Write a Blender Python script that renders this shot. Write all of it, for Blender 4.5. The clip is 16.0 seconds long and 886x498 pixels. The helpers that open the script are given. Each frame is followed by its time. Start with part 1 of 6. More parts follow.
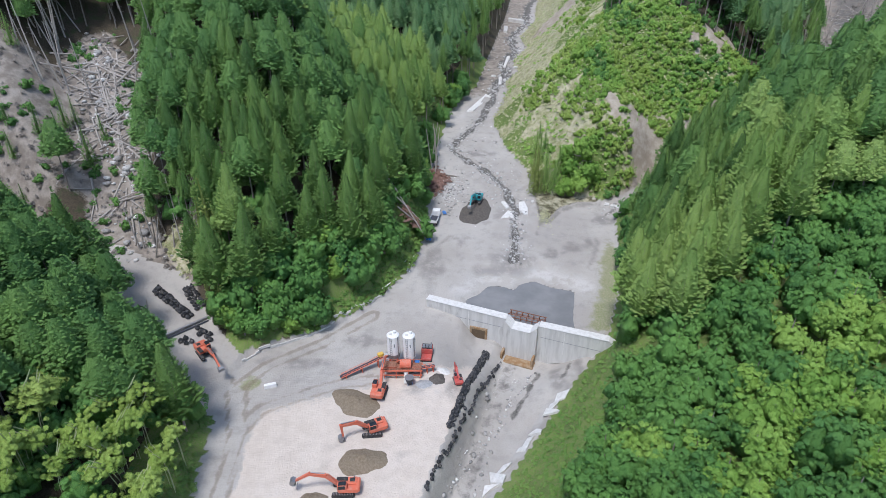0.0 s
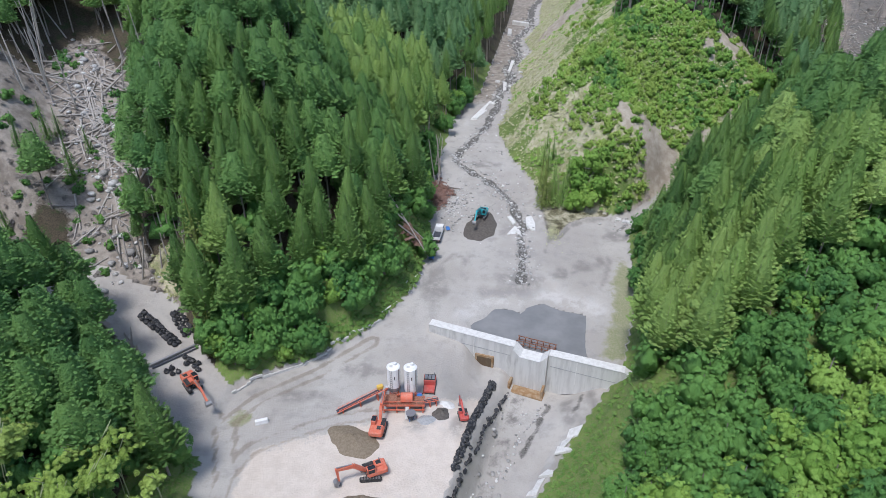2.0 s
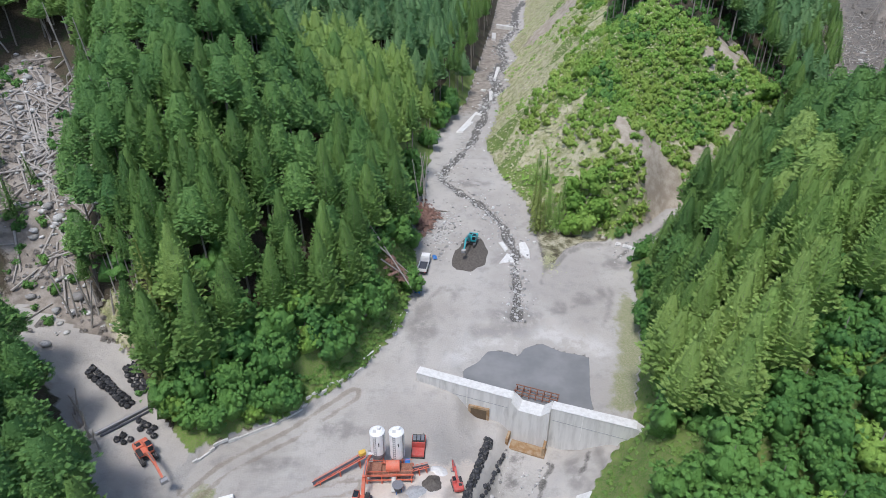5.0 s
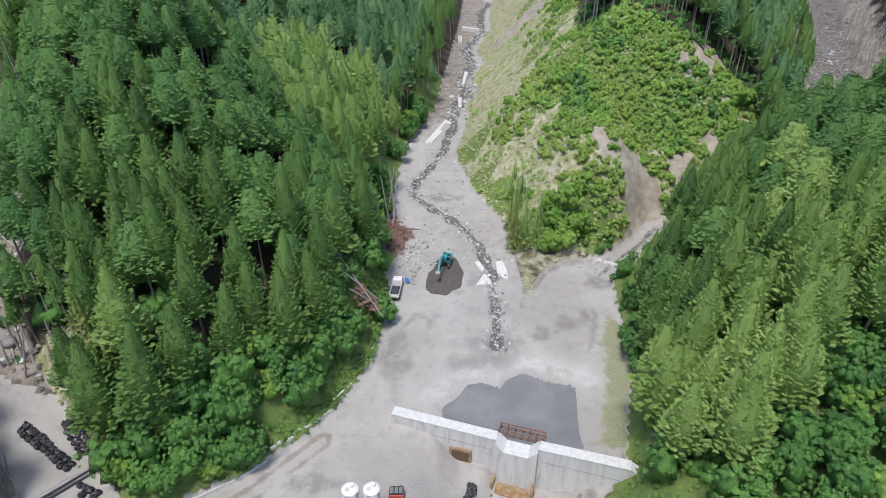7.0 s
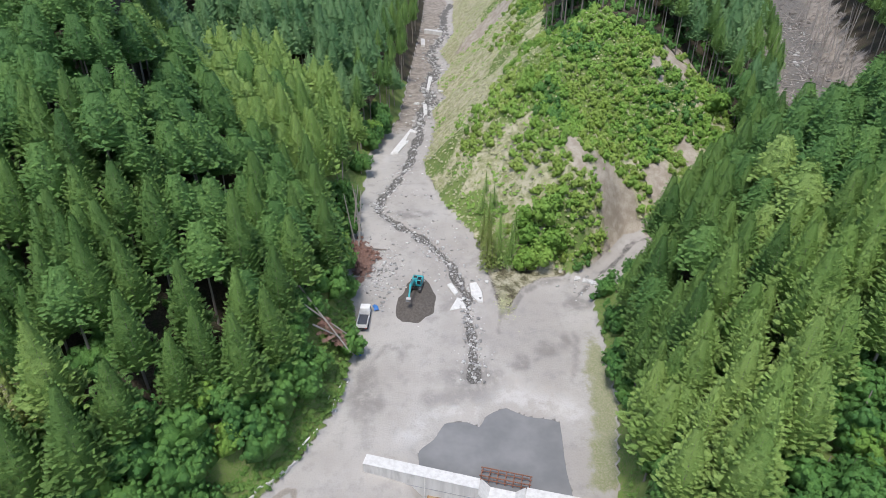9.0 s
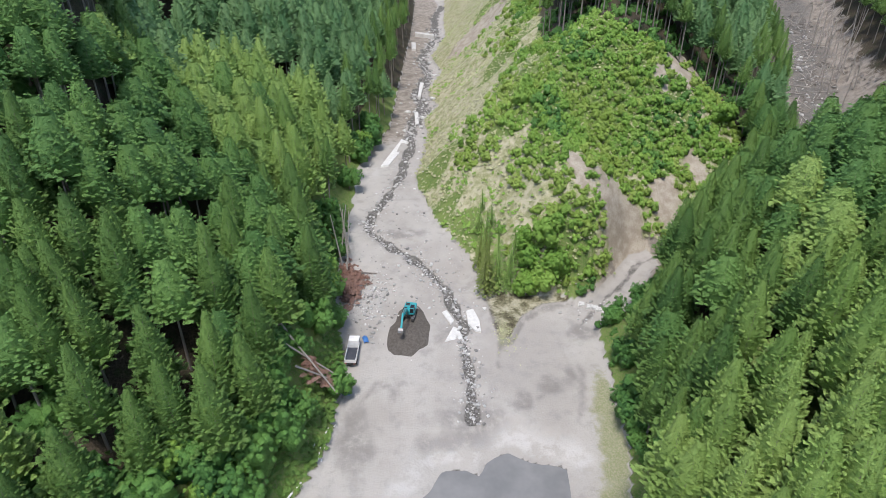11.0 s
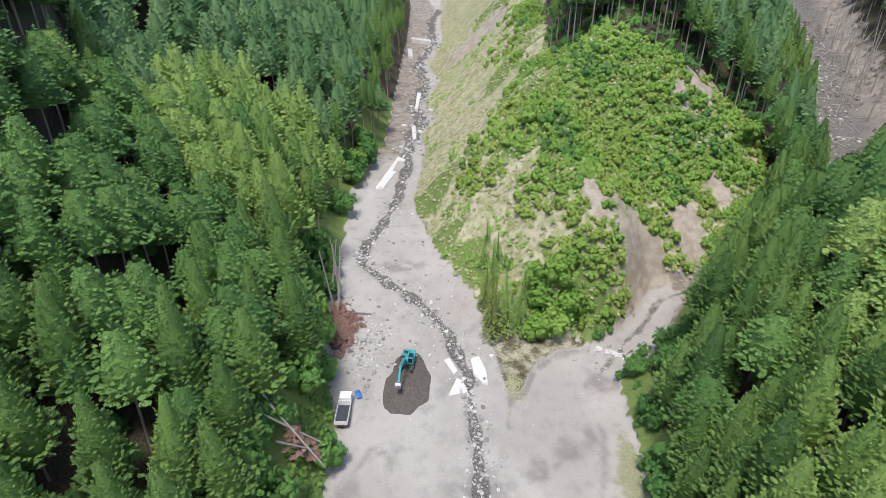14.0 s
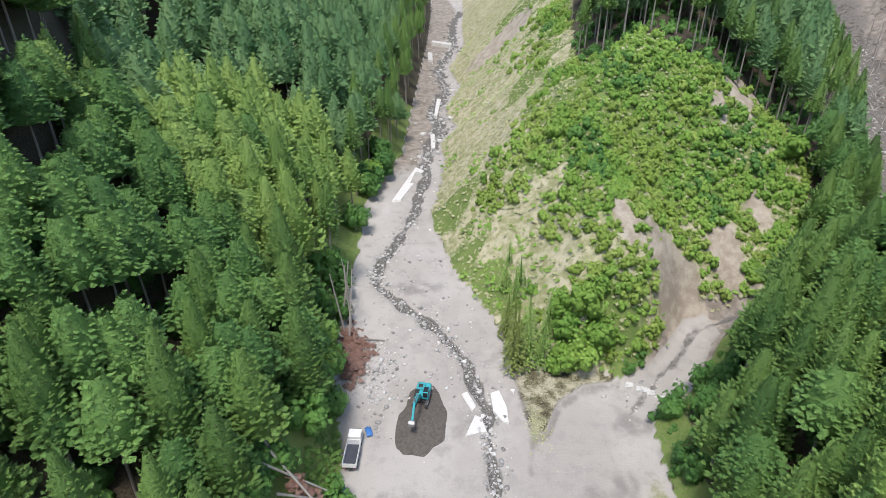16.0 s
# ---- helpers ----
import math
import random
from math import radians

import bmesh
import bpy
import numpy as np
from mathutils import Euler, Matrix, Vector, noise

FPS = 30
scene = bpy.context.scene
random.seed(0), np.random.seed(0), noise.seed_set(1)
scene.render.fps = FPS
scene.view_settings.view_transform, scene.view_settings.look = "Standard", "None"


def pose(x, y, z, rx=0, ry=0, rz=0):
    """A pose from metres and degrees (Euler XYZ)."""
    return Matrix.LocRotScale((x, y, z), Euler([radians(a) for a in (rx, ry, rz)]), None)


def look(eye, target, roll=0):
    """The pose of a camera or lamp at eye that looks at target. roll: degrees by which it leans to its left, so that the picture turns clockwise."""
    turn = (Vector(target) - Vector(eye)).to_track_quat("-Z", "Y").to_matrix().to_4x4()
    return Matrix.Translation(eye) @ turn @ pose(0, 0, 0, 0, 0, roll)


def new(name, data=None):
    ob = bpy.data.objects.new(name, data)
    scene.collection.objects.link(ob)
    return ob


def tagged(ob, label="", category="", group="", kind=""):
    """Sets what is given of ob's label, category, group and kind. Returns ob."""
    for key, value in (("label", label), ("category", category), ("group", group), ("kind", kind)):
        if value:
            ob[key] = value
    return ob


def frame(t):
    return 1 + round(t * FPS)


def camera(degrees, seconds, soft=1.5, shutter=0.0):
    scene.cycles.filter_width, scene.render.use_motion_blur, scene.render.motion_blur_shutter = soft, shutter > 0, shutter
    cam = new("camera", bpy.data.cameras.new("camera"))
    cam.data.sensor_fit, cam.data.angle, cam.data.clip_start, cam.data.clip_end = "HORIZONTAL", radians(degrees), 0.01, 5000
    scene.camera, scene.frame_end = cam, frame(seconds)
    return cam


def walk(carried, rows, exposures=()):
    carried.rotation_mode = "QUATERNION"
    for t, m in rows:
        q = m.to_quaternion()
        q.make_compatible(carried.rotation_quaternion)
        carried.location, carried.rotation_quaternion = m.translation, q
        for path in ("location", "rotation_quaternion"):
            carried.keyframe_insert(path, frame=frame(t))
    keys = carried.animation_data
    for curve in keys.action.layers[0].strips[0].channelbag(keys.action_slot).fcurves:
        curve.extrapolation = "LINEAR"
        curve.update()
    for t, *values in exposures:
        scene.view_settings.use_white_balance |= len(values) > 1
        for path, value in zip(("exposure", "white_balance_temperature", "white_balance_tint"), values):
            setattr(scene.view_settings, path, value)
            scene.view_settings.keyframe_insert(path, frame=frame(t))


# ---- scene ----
# The walk: a drone gliding level up the valley, looking about 30 degrees down.
cam = camera(72.4, 16.0, soft=0.6)
METRES, EYE, TILT, LEAN, TURN = 88.0, 87.0, -29.5, 0.0, 0.0
ROWS = [
    (0.0, 0.0, 0.0, 0.0, 0.0, 0.0, 0.0),
    (0.5, -0.0013, 0.0234, 0.0134, 0.04, 0.0, -0.03),
    (1.0, -0.0032, 0.0479, 0.0277, 0.07, 0.0, -0.05),
    (1.5, -0.0046, 0.0737, 0.0425, 0.11, 0.0, -0.07),
    (2.0, -0.0064, 0.1003, 0.0579, 0.13, 0.0, -0.09),
    (2.5, -0.0084, 0.1273, 0.0734, 0.16, -0.0, -0.09),
    (3.0, -0.0099, 0.1544, 0.0888, 0.14, 0.0, -0.07),
    (3.5, -0.0116, 0.1816, 0.1046, -0.28, -0.01, 0.14),
    (4.0, -0.0128, 0.2089, 0.1203, -0.57, -0.02, 0.3),
    (6.5, -0.0197, 0.348, 0.2016, -3.56, -0.13, 1.88),
    (7.0, -0.0202, 0.3757, 0.2175, -4.33, -0.17, 2.27),
    (7.5, -0.02, 0.4036, 0.2337, -5.08, -0.21, 2.68),
    (8.0, -0.0188, 0.4311, 0.2494, -6.0, -0.28, 3.17),
    (8.5, -0.0173, 0.4585, 0.2656, -6.84, -0.36, 3.6),
    (9.0, -0.0151, 0.4862, 0.2812, -7.43, -0.4, 3.9),
    (11.5, 0.0018, 0.6309, 0.3631, -8.29, -0.48, 4.34),
    (12.0, 0.005, 0.6596, 0.3803, -8.41, -0.47, 4.4),
    (12.5, 0.008, 0.6874, 0.3969, -8.48, -0.48, 4.45),
    (13.0, 0.0104, 0.7143, 0.4124, -8.52, -0.49, 4.46),
    (13.5, 0.0134, 0.7403, 0.4267, -8.54, -0.48, 4.48),
    (14.0, 0.0162, 0.7655, 0.4407, -8.55, -0.49, 4.48),
    (14.5, 0.0183, 0.7902, 0.4546, -8.54, -0.48, 4.47),
    (15.0, 0.0216, 0.8149, 0.4685, -7.66, -0.41, 4.01),
    (15.5, 0.026, 0.8396, 0.4824, -7.08, -0.39, 3.71),
    (16.0, 0.0304, 0.8647, 0.4958, -6.91, -0.37, 3.66),
]
walk(cam, [(t, pose(0, 0, EYE, TILT, LEAN, TURN) @ pose(METRES * x, METRES * y, METRES * z, 90 + pitch, roll, yaw)) for t, x, y, z, yaw, pitch, roll in ROWS],
     exposures=[(0, 0.36, 6020, 10), (9, 0.46, 6400, 10), (16, 0.63, 6550, 10)])

# ---- light: thin cloud, a soft high sun ----
SUN_EL, SUN_AZ = 66.0, 205.0
world = bpy.data.worlds.new("sky")
scene.world = world
world.use_nodes = True
wn = world.node_tree
sky = wn.nodes.new("ShaderNodeTexSky")
sky.sky_type, sky.sun_disc = "NISHITA", False
sky.sun_elevation, sky.sun_rotation = radians(SUN_EL), radians(SUN_AZ)
sky.dust_density, sky.air_density, sky.ozone_density = 1.5, 1.0, 1.0
wn.links.new(sky.outputs[0], wn.nodes["Background"].inputs[0])
wn.nodes["Background"].inputs[1].default_value = 0.15
sun = new("sun", bpy.data.lights.new("sun", "SUN"))
sun.data.energy, sun.data.angle, sun.data.color = 2.1, radians(12), (1.0, 0.97, 0.93)
az, el = radians(SUN_AZ), radians(SUN_EL)
sun.matrix_world = look((math.sin(az) * math.cos(el) * 300, math.cos(az) * math.cos(el) * 300, math.sin(el) * 300), (0, 0, 0))


# ---- materials ----
class Nodes:
    """A small builder for node materials."""

    def __init__(self, name, rough=0.9, metal=0.0):
        self.mat = bpy.data.materials.new(name)
        self.mat.use_nodes = True
        self.t = self.mat.node_tree
        self.bsdf = self.t.nodes["Principled BSDF"]
        self.bsdf.inputs["Roughness"].default_value = rough
        self.bsdf.inputs["Metallic"].default_value = metal
        self.bsdf.inputs["Specular IOR Level"].default_value = 0.3
        self.pos = self.t.nodes.new("ShaderNodeNewGeometry")

    def put(self, sock, v):
        if isinstance(v, bpy.types.NodeSocket):
            self.t.links.new(v, sock)
        elif isinstance(v, tuple) and len(v) == 3:
            sock.default_value = (*v, 1) if sock.type == "RGBA" else v
        else:
            sock.default_value = v

    def noise(self, scale, detail=4.0, rough=0.6, stretch=None, local=False):
        n = self.t.nodes.new("ShaderNodeTexNoise")
        n.inputs["Scale"].default_value, n.inputs["Detail"].default_value, n.inputs["Roughness"].default_value = scale, detail, rough
        co = self.t.nodes.new("ShaderNodeTexCoord").outputs["Object"] if local else self.pos.outputs["Position"]
        if stretch:
            m = self.t.nodes.new("ShaderNodeMapping")
            m.inputs["Scale"].default_value = stretch
            self.t.links.new(co, m.inputs["Vector"])
            co = m.outputs[0]
        self.t.links.new(co, n.inputs["Vector"])
        return n.outputs["Fac"]

    def voronoi(self, scale, feature="F1", out="Distance"):
        n = self.t.nodes.new("ShaderNodeTexVoronoi")
        n.feature = feature
        n.inputs["Scale"].default_value = scale
        self.t.links.new(self.pos.outputs["Position"], n.inputs["Vector"])
        return n.outputs[out]

    def attr(self, name):
        n = self.t.nodes.new("ShaderNodeAttribute")
        n.attribute_name = name
        return n.outputs["Fac"]

    def island(self):
        return self.pos.outputs["Random Per Island"]

    def each(self):
        return self.t.nodes.new("ShaderNodeObjectInfo").outputs["Random"]

    def math(self, op, a, b=0.0, clamp=False):
        n = self.t.nodes.new("ShaderNodeMath")
        n.operation, n.use_clamp = op, clamp
        self.put(n.inputs[0], a), self.put(n.inputs[1], b)
        return n.outputs[0]

    def ramp(self, v, lo, hi):
        n = self.t.nodes.new("ShaderNodeMapRange")
        n.interpolation_type = "SMOOTHSTEP"
        self.put(n.inputs[0], v)
        n.inputs[1].default_value, n.inputs[2].default_value = lo, hi
        return n.outputs[0]

    def mix(self, fac, a, b, mode="MIX"):
        n = self.t.nodes.new("ShaderNodeMix")
        n.data_type, n.blend_type = "RGBA", mode
        self.put(n.inputs[0], fac), self.put(n.inputs[6], a), self.put(n.inputs[7], b)
        return n.outputs[2]

    def bump(self, height, strength=0.5, distance=0.1):
        n = self.t.nodes.new("ShaderNodeBump")
        n.inputs["Strength"].default_value, n.inputs["Distance"].default_value = strength, distance
        self.put(n.inputs["Height"], height)
        self.t.links.new(n.outputs[0], self.bsdf.inputs["Normal"])

    def done(self, colour, rough=None):
        self.put(self.bsdf.inputs["Base Color"], colour)
        if rough is not None:
            self.put(self.bsdf.inputs["Roughness"], rough)
        return self.mat


def plain(name, colour, rough=0.6, metal=0.0, wear=(0.25, 0.2, 0.16), amount=0.35, scale=1.2):
    """Paint, steel, plastic: a colour with dust, streaks and fine scuffs."""
    n = Nodes(name, rough, metal)
    big, fine = n.noise(scale, 5), n.noise(scale * 9, 3)
    c = n.mix(n.ramp(n.math("MULTIPLY", big, fine), 0.2, 0.42), colour, wear)
    c = n.mix(amount, colour, c)
    n.bump(fine, 0.15, 0.02)
    return n.done(c, n.math("ADD", n.math("MULTIPLY", fine, 0.25), rough - 0.1, True))


def foliage(name, dark, mid, light, gloss=0.55):
    """Leaves: a shade for the tree, one for each spray, and young tips."""
    n = Nodes(name, gloss)
    tree = n.math("FRACT", n.math("ADD", n.attr("tint"), n.each()))
    c = n.mix(tree, dark, mid)
    shade = n.math("FRACT", n.math("MULTIPLY", tree, 7.31))
    c = n.mix(n.math("MULTIPLY", n.ramp(shade, 0.55, 1.0), 0.5), c, light)
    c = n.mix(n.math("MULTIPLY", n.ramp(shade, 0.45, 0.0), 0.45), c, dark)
    c = n.mix(n.math("MULTIPLY", n.math("POWER", n.math("FRACT", n.math("ADD", n.attr("puff"), n.each())), 1.6), 0.42), c, light)
    c = n.mix(n.math("MULTIPLY", n.island(), 0.3), c, light)
    # dark grain: leaf tone, with small shaded gaps painted into the colour
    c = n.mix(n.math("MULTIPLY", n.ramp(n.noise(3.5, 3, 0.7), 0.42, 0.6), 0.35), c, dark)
    n.bump(n.noise(5, 3, 0.7), 0.8, 0.25)
    # the sprays break up into needles and leaves
    cut = n.t.nodes.new("ShaderNodeBsdfTransparent")
    blend = n.t.nodes.new("ShaderNodeMixShader")
    n.put(blend.inputs[0], n.math("GREATER_THAN", n.noise(6.0, 3, 0.75), 0.45))
    n.t.links.new(cut.outputs[0], blend.inputs[1])
    n.t.links.new(n.bsdf.outputs[0], blend.inputs[2])
    n.t.links.new(blend.outputs[0], n.t.nodes["Material Output"].inputs["Surface"])
    # broad paler areas: mixed growth, plus sun patches put into the colour
    c = n.mix(n.math("MULTIPLY", n.ramp(n.noise(0.035, 3), 0.45, 0.7), 0.55), c, light)
    n.bsdf.inputs["Specular IOR Level"].default_value = 0.25
    n.bsdf.inputs["Subsurface Weight"].default_value = 0.0
    return n.done(c)


M = {}
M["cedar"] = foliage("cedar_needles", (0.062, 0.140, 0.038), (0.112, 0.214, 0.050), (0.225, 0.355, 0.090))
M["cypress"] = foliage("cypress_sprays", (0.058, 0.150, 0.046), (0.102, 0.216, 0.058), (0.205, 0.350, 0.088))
# bluer and lighter than the near needles: distance haze is in this colour
M["far"] = foliage("far_hazy_needles", (0.066, 0.164, 0.064), (0.122, 0.244, 0.094), (0.240, 0.375, 0.155))
# pale cedars, and the sun patch on the left slope put into colour
M["pale_and_sunlit_cedar"] = foliage("pale_and_sunlit_needles", (0.140, 0.252, 0.058), (0.218, 0.348, 0.080), (0.370, 0.500, 0.145))
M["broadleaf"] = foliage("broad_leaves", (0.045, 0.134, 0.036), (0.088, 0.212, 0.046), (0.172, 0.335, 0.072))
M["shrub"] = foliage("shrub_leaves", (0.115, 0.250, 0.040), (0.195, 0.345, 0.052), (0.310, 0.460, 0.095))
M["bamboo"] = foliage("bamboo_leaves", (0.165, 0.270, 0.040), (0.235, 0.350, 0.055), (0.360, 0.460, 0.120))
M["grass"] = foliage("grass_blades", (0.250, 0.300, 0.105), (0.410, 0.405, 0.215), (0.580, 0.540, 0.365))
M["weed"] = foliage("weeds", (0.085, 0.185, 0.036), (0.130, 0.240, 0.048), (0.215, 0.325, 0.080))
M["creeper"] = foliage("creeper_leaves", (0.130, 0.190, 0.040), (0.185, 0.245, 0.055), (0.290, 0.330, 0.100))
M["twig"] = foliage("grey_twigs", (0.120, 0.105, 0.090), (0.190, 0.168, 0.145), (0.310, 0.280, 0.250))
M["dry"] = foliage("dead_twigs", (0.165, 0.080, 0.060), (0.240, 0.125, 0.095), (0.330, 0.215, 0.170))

n = Nodes("bark", 0.9)
c = n.mix(n.noise(3, 4, 0.6, (1, 1, 0.15)), (0.15, 0.125, 0.105), (0.36, 0.32, 0.28))
n.bump(n.noise(12, 3, 0.6, (1, 1, 0.1)), 0.5, 0.03)
M["bark"] = n.done(c)
n = Nodes("bleached_wood", 0.85)
c = n.mix(n.noise(1.5, 4), (0.24, 0.21, 0.18), (0.52, 0.48, 0.44))
M["log"] = n.done(c)

# the ground: silt and gravel on the valley floor, forest litter, grass and bare scars
n = Nodes("ground", 0.92)
big, mid_, fine = n.noise(0.05, 5), n.noise(0.35, 6, 0.65), n.noise(3.0, 6, 0.7)
peb = n.voronoi(2.2)
silt = n.mix(n.ramp(big, 0.35, 0.65), (0.374, 0.342, 0.308), (0.452, 0.420, 0.384))
silt = n.mix(n.math("MULTIPLY", n.ramp(mid_, 0.48, 0.68), 0.5), silt, (0.285, 0.270, 0.250))
silt = n.mix(n.math("MULTIPLY", n.ramp(fine, 0.55, 0.72), 0.35), silt, (0.50, 0.48, 0.455))
yard = n.mix(n.ramp(mid_, 0.35, 0.7), (0.620, 0.540, 0.465), (0.545, 0.467, 0.396))
yard = n.mix(n.math("MULTIPLY", n.ramp(fine, 0.5, 0.75), 0.35), yard, (0.47, 0.415, 0.365))
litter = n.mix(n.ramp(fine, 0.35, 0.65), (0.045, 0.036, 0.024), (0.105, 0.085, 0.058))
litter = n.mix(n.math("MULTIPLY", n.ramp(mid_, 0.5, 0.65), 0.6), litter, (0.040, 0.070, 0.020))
green = n.mix(n.ramp(mid_, 0.35, 0.65), (0.095, 0.175, 0.034), (0.165, 0.240, 0.056))
green = n.mix(n.ramp(fine, 0.42, 0.66), green, (0.200, 0.205, 0.090))
# dry grass colour, raised so that it holds the hill's sunlight too
straw = n.mix(n.ramp(mid_, 0.38, 0.62), (0.265, 0.270, 0.125), (0.490, 0.445, 0.310))
straw = n.mix(n.math("MULTIPLY", n.ramp(fine, 0.5, 0.7), 0.6), straw, (0.54, 0.485, 0.390))
scar = n.mix(n.ramp(mid_, 0.36, 0.64), (0.215, 0.182, 0.150), (0.355, 0.312, 0.268))
scar = n.mix(n.math("MULTIPLY", n.ramp(fine, 0.5, 0.68), 0.4), scar, (0.17, 0.14, 0.105))
wet = n.mix(n.ramp(fine, 0.38, 0.66), (0.085, 0.078, 0.070), (0.235, 0.220, 0.200))
pile = n.mix(n.ramp(fine, 0.4, 0.65), (0.185, 0.150, 0.110), (0.260, 0.215, 0.165))


def edge(name, wide=0.35):
    """A zone's share, with a ragged border."""
    e = n.math("ADD", n.attr(name), n.math("MULTIPLY", n.math("SUBTRACT", mid_, 0.5), wide * 2))
    e = n.math("ADD", e, n.math("MULTIPLY", n.math("SUBTRACT", fine, 0.5), wide))
    return n.ramp(e, 0.35, 0.65)


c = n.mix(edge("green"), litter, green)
c = n.mix(edge("straw"), c, straw)
c = n.mix(edge("scar", 0.5), c, scar)
tan = n.mix(n.ramp(mid_, 0.36, 0.64), (0.330, 0.275, 0.215), (0.460, 0.400, 0.325))
c = n.mix(edge("tan", 0.5), c, n.mix(n.math("MULTIPLY", n.ramp(fine, 0.5, 0.68), 0.5), tan, (0.20, 0.19, 0.10)))
c = n.mix(edge("silt", 0.25), c, silt)
c = n.mix(edge("yard", 0.6), c, yard)
c = n.mix(n.math("MULTIPLY", n.math("MULTIPLY", n.attr("chalk"), n.ramp(mid_, 0.4, 0.62)), 0.6), c, (0.60, 0.575, 0.545))
c = n.mix(n.math("MULTIPLY", n.math("MULTIPLY", n.attr("damp"), n.ramp(mid_, 0.28, 0.55)), 0.72), c, (0.195, 0.180, 0.165))
c = n.mix(n.math("MULTIPLY", edge("weeds", 0.5), 0.8), c, n.mix(n.ramp(fine, 0.4, 0.62), (0.200, 0.230, 0.085), (0.330, 0.310, 0.190)))
c = n.mix(edge("wet", 0.4), c, wet)
c = n.mix(n.math("MULTIPLY", edge("rut", 0.5), 0.55), c, pile)
n.bump(n.math("ADD", n.math("MULTIPLY", fine, 0.7), n.math("MULTIPLY", peb, 0.25)), 0.7, 0.25)
M["ground"] = n.done(c)

n = Nodes("concrete", 0.85)
streak, fine = n.noise(0.9, 5, 0.65, (1, 1, 0.12)), n.noise(5, 5)
c = n.mix(n.ramp(streak, 0.38, 0.66), (0.62, 0.60, 0.57), (0.50, 0.48, 0.455))
c = n.mix(n.math("MULTIPLY", n.ramp(n.noise(0.5, 4, 0.6, (1, 1, 0.3)), 0.55, 0.7), 0.45), c, (0.30, 0.285, 0.265))
n.bump(fine, 0.3, 0.03)
M["concrete"] = n.done(n.mix(n.math("MULTIPLY", fine, 0.2), c, (0.6, 0.58, 0.55)))
n = Nodes("pale_concrete", 0.8)
c = n.mix(n.ramp(n.noise(1.2, 5), 0.35, 0.7), (0.70, 0.68, 0.65), (0.58, 0.555, 0.52))
n.bump(n.noise(6, 4), 0.25, 0.02)
M["pale"] = n.done(c)
n = Nodes("rusty_stain", 0.8)
c = n.mix(n.ramp(n.noise(0.8, 5), 0.35, 0.65), (0.27, 0.155, 0.07), (0.36, 0.265, 0.17))
M["stain"] = n.done(c)
n = Nodes("rust", 0.85, 0.2)
c = n.mix(n.ramp(n.noise(4, 5), 0.35, 0.65), (0.24, 0.10, 0.065), (0.36, 0.19, 0.13))
M["rust"] = n.done(c)
n = Nodes("stone", 0.9)
c = n.mix(n.island(), (0.20, 0.19, 0.18), (0.72, 0.70, 0.67))
c = n.mix(n.math("MULTIPLY", n.ramp(n.noise(2.5, 5), 0.45, 0.65), 0.5), c, (0.18, 0.17, 0.155))
n.bump(n.noise(5, 4), 0.5, 0.05)
M["stone"] = n.done(c)
n = Nodes("water", 0.12)
c = n.mix(n.ramp(n.noise(0.09, 4), 0.35, 0.7), (0.190, 0.188, 0.184), (0.265, 0.258, 0.250))
n.bump(n.noise(2.5, 3), 0.08, 0.05)
M["water"] = n.done(c)
n = Nodes("black_bag_cloth", 0.65)
c = n.mix(n.each(), (0.018, 0.019, 0.022), (0.055, 0.056, 0.062))
c = n.mix(n.math("MULTIPLY", n.ramp(n.noise(2.2, 4), 0.5, 0.66), 0.6), c, (0.24, 0.22, 0.20))
n.bump(n.noise(4, 3, 0.6), 0.6, 0.08)
M["bag"] = n.done(c)
# dark brown that paints the shade inside the culvert
M["opening_shade"] = plain("culvert_shade_brown", (0.115, 0.080, 0.050), 0.85, wear=(0.22, 0.16, 0.10))
M["orange"] = plain("orange_paint", (0.62, 0.150, 0.085), 0.55, wear=(0.50, 0.33, 0.26), amount=0.55)
M["red"] = plain("red_paint", (0.52, 0.085, 0.070), 0.5, wear=(0.42, 0.28, 0.23), amount=0.45)
M["teal"] = plain("teal_paint", (0.03, 0.36, 0.40), 0.45)
M["blue"] = plain("blue_sheet", (0.05, 0.19, 0.50), 0.5)
M["white"] = plain("white_paint", (0.80, 0.78, 0.76), 0.5, wear=(0.5, 0.46, 0.42))
M["yellow"] = plain("yellow_paint", (0.75, 0.48, 0.09), 0.5)
M["steel"] = plain("grey_steel", (0.30, 0.30, 0.31), 0.5, 0.6)
M["dark"] = plain("dark_rubber", (0.030, 0.030, 0.032), 0.75, wear=(0.16, 0.14, 0.12), amount=0.5)
M["bed"] = plain("dusty_steel_bed", (0.055, 0.06, 0.075), 0.6, wear=(0.14, 0.13, 0.13))
M["glass"] = plain("cab_glass", (0.02, 0.025, 0.03), 0.12, amount=0.1)
M["plywood"] = plain("grey_board", (0.55, 0.53, 0.50), 0.8)
M["gravel"] = plain("crushed_gravel", (0.36, 0.36, 0.36), 0.95, wear=(0.22, 0.22, 0.22), amount=0.8, scale=2.5)


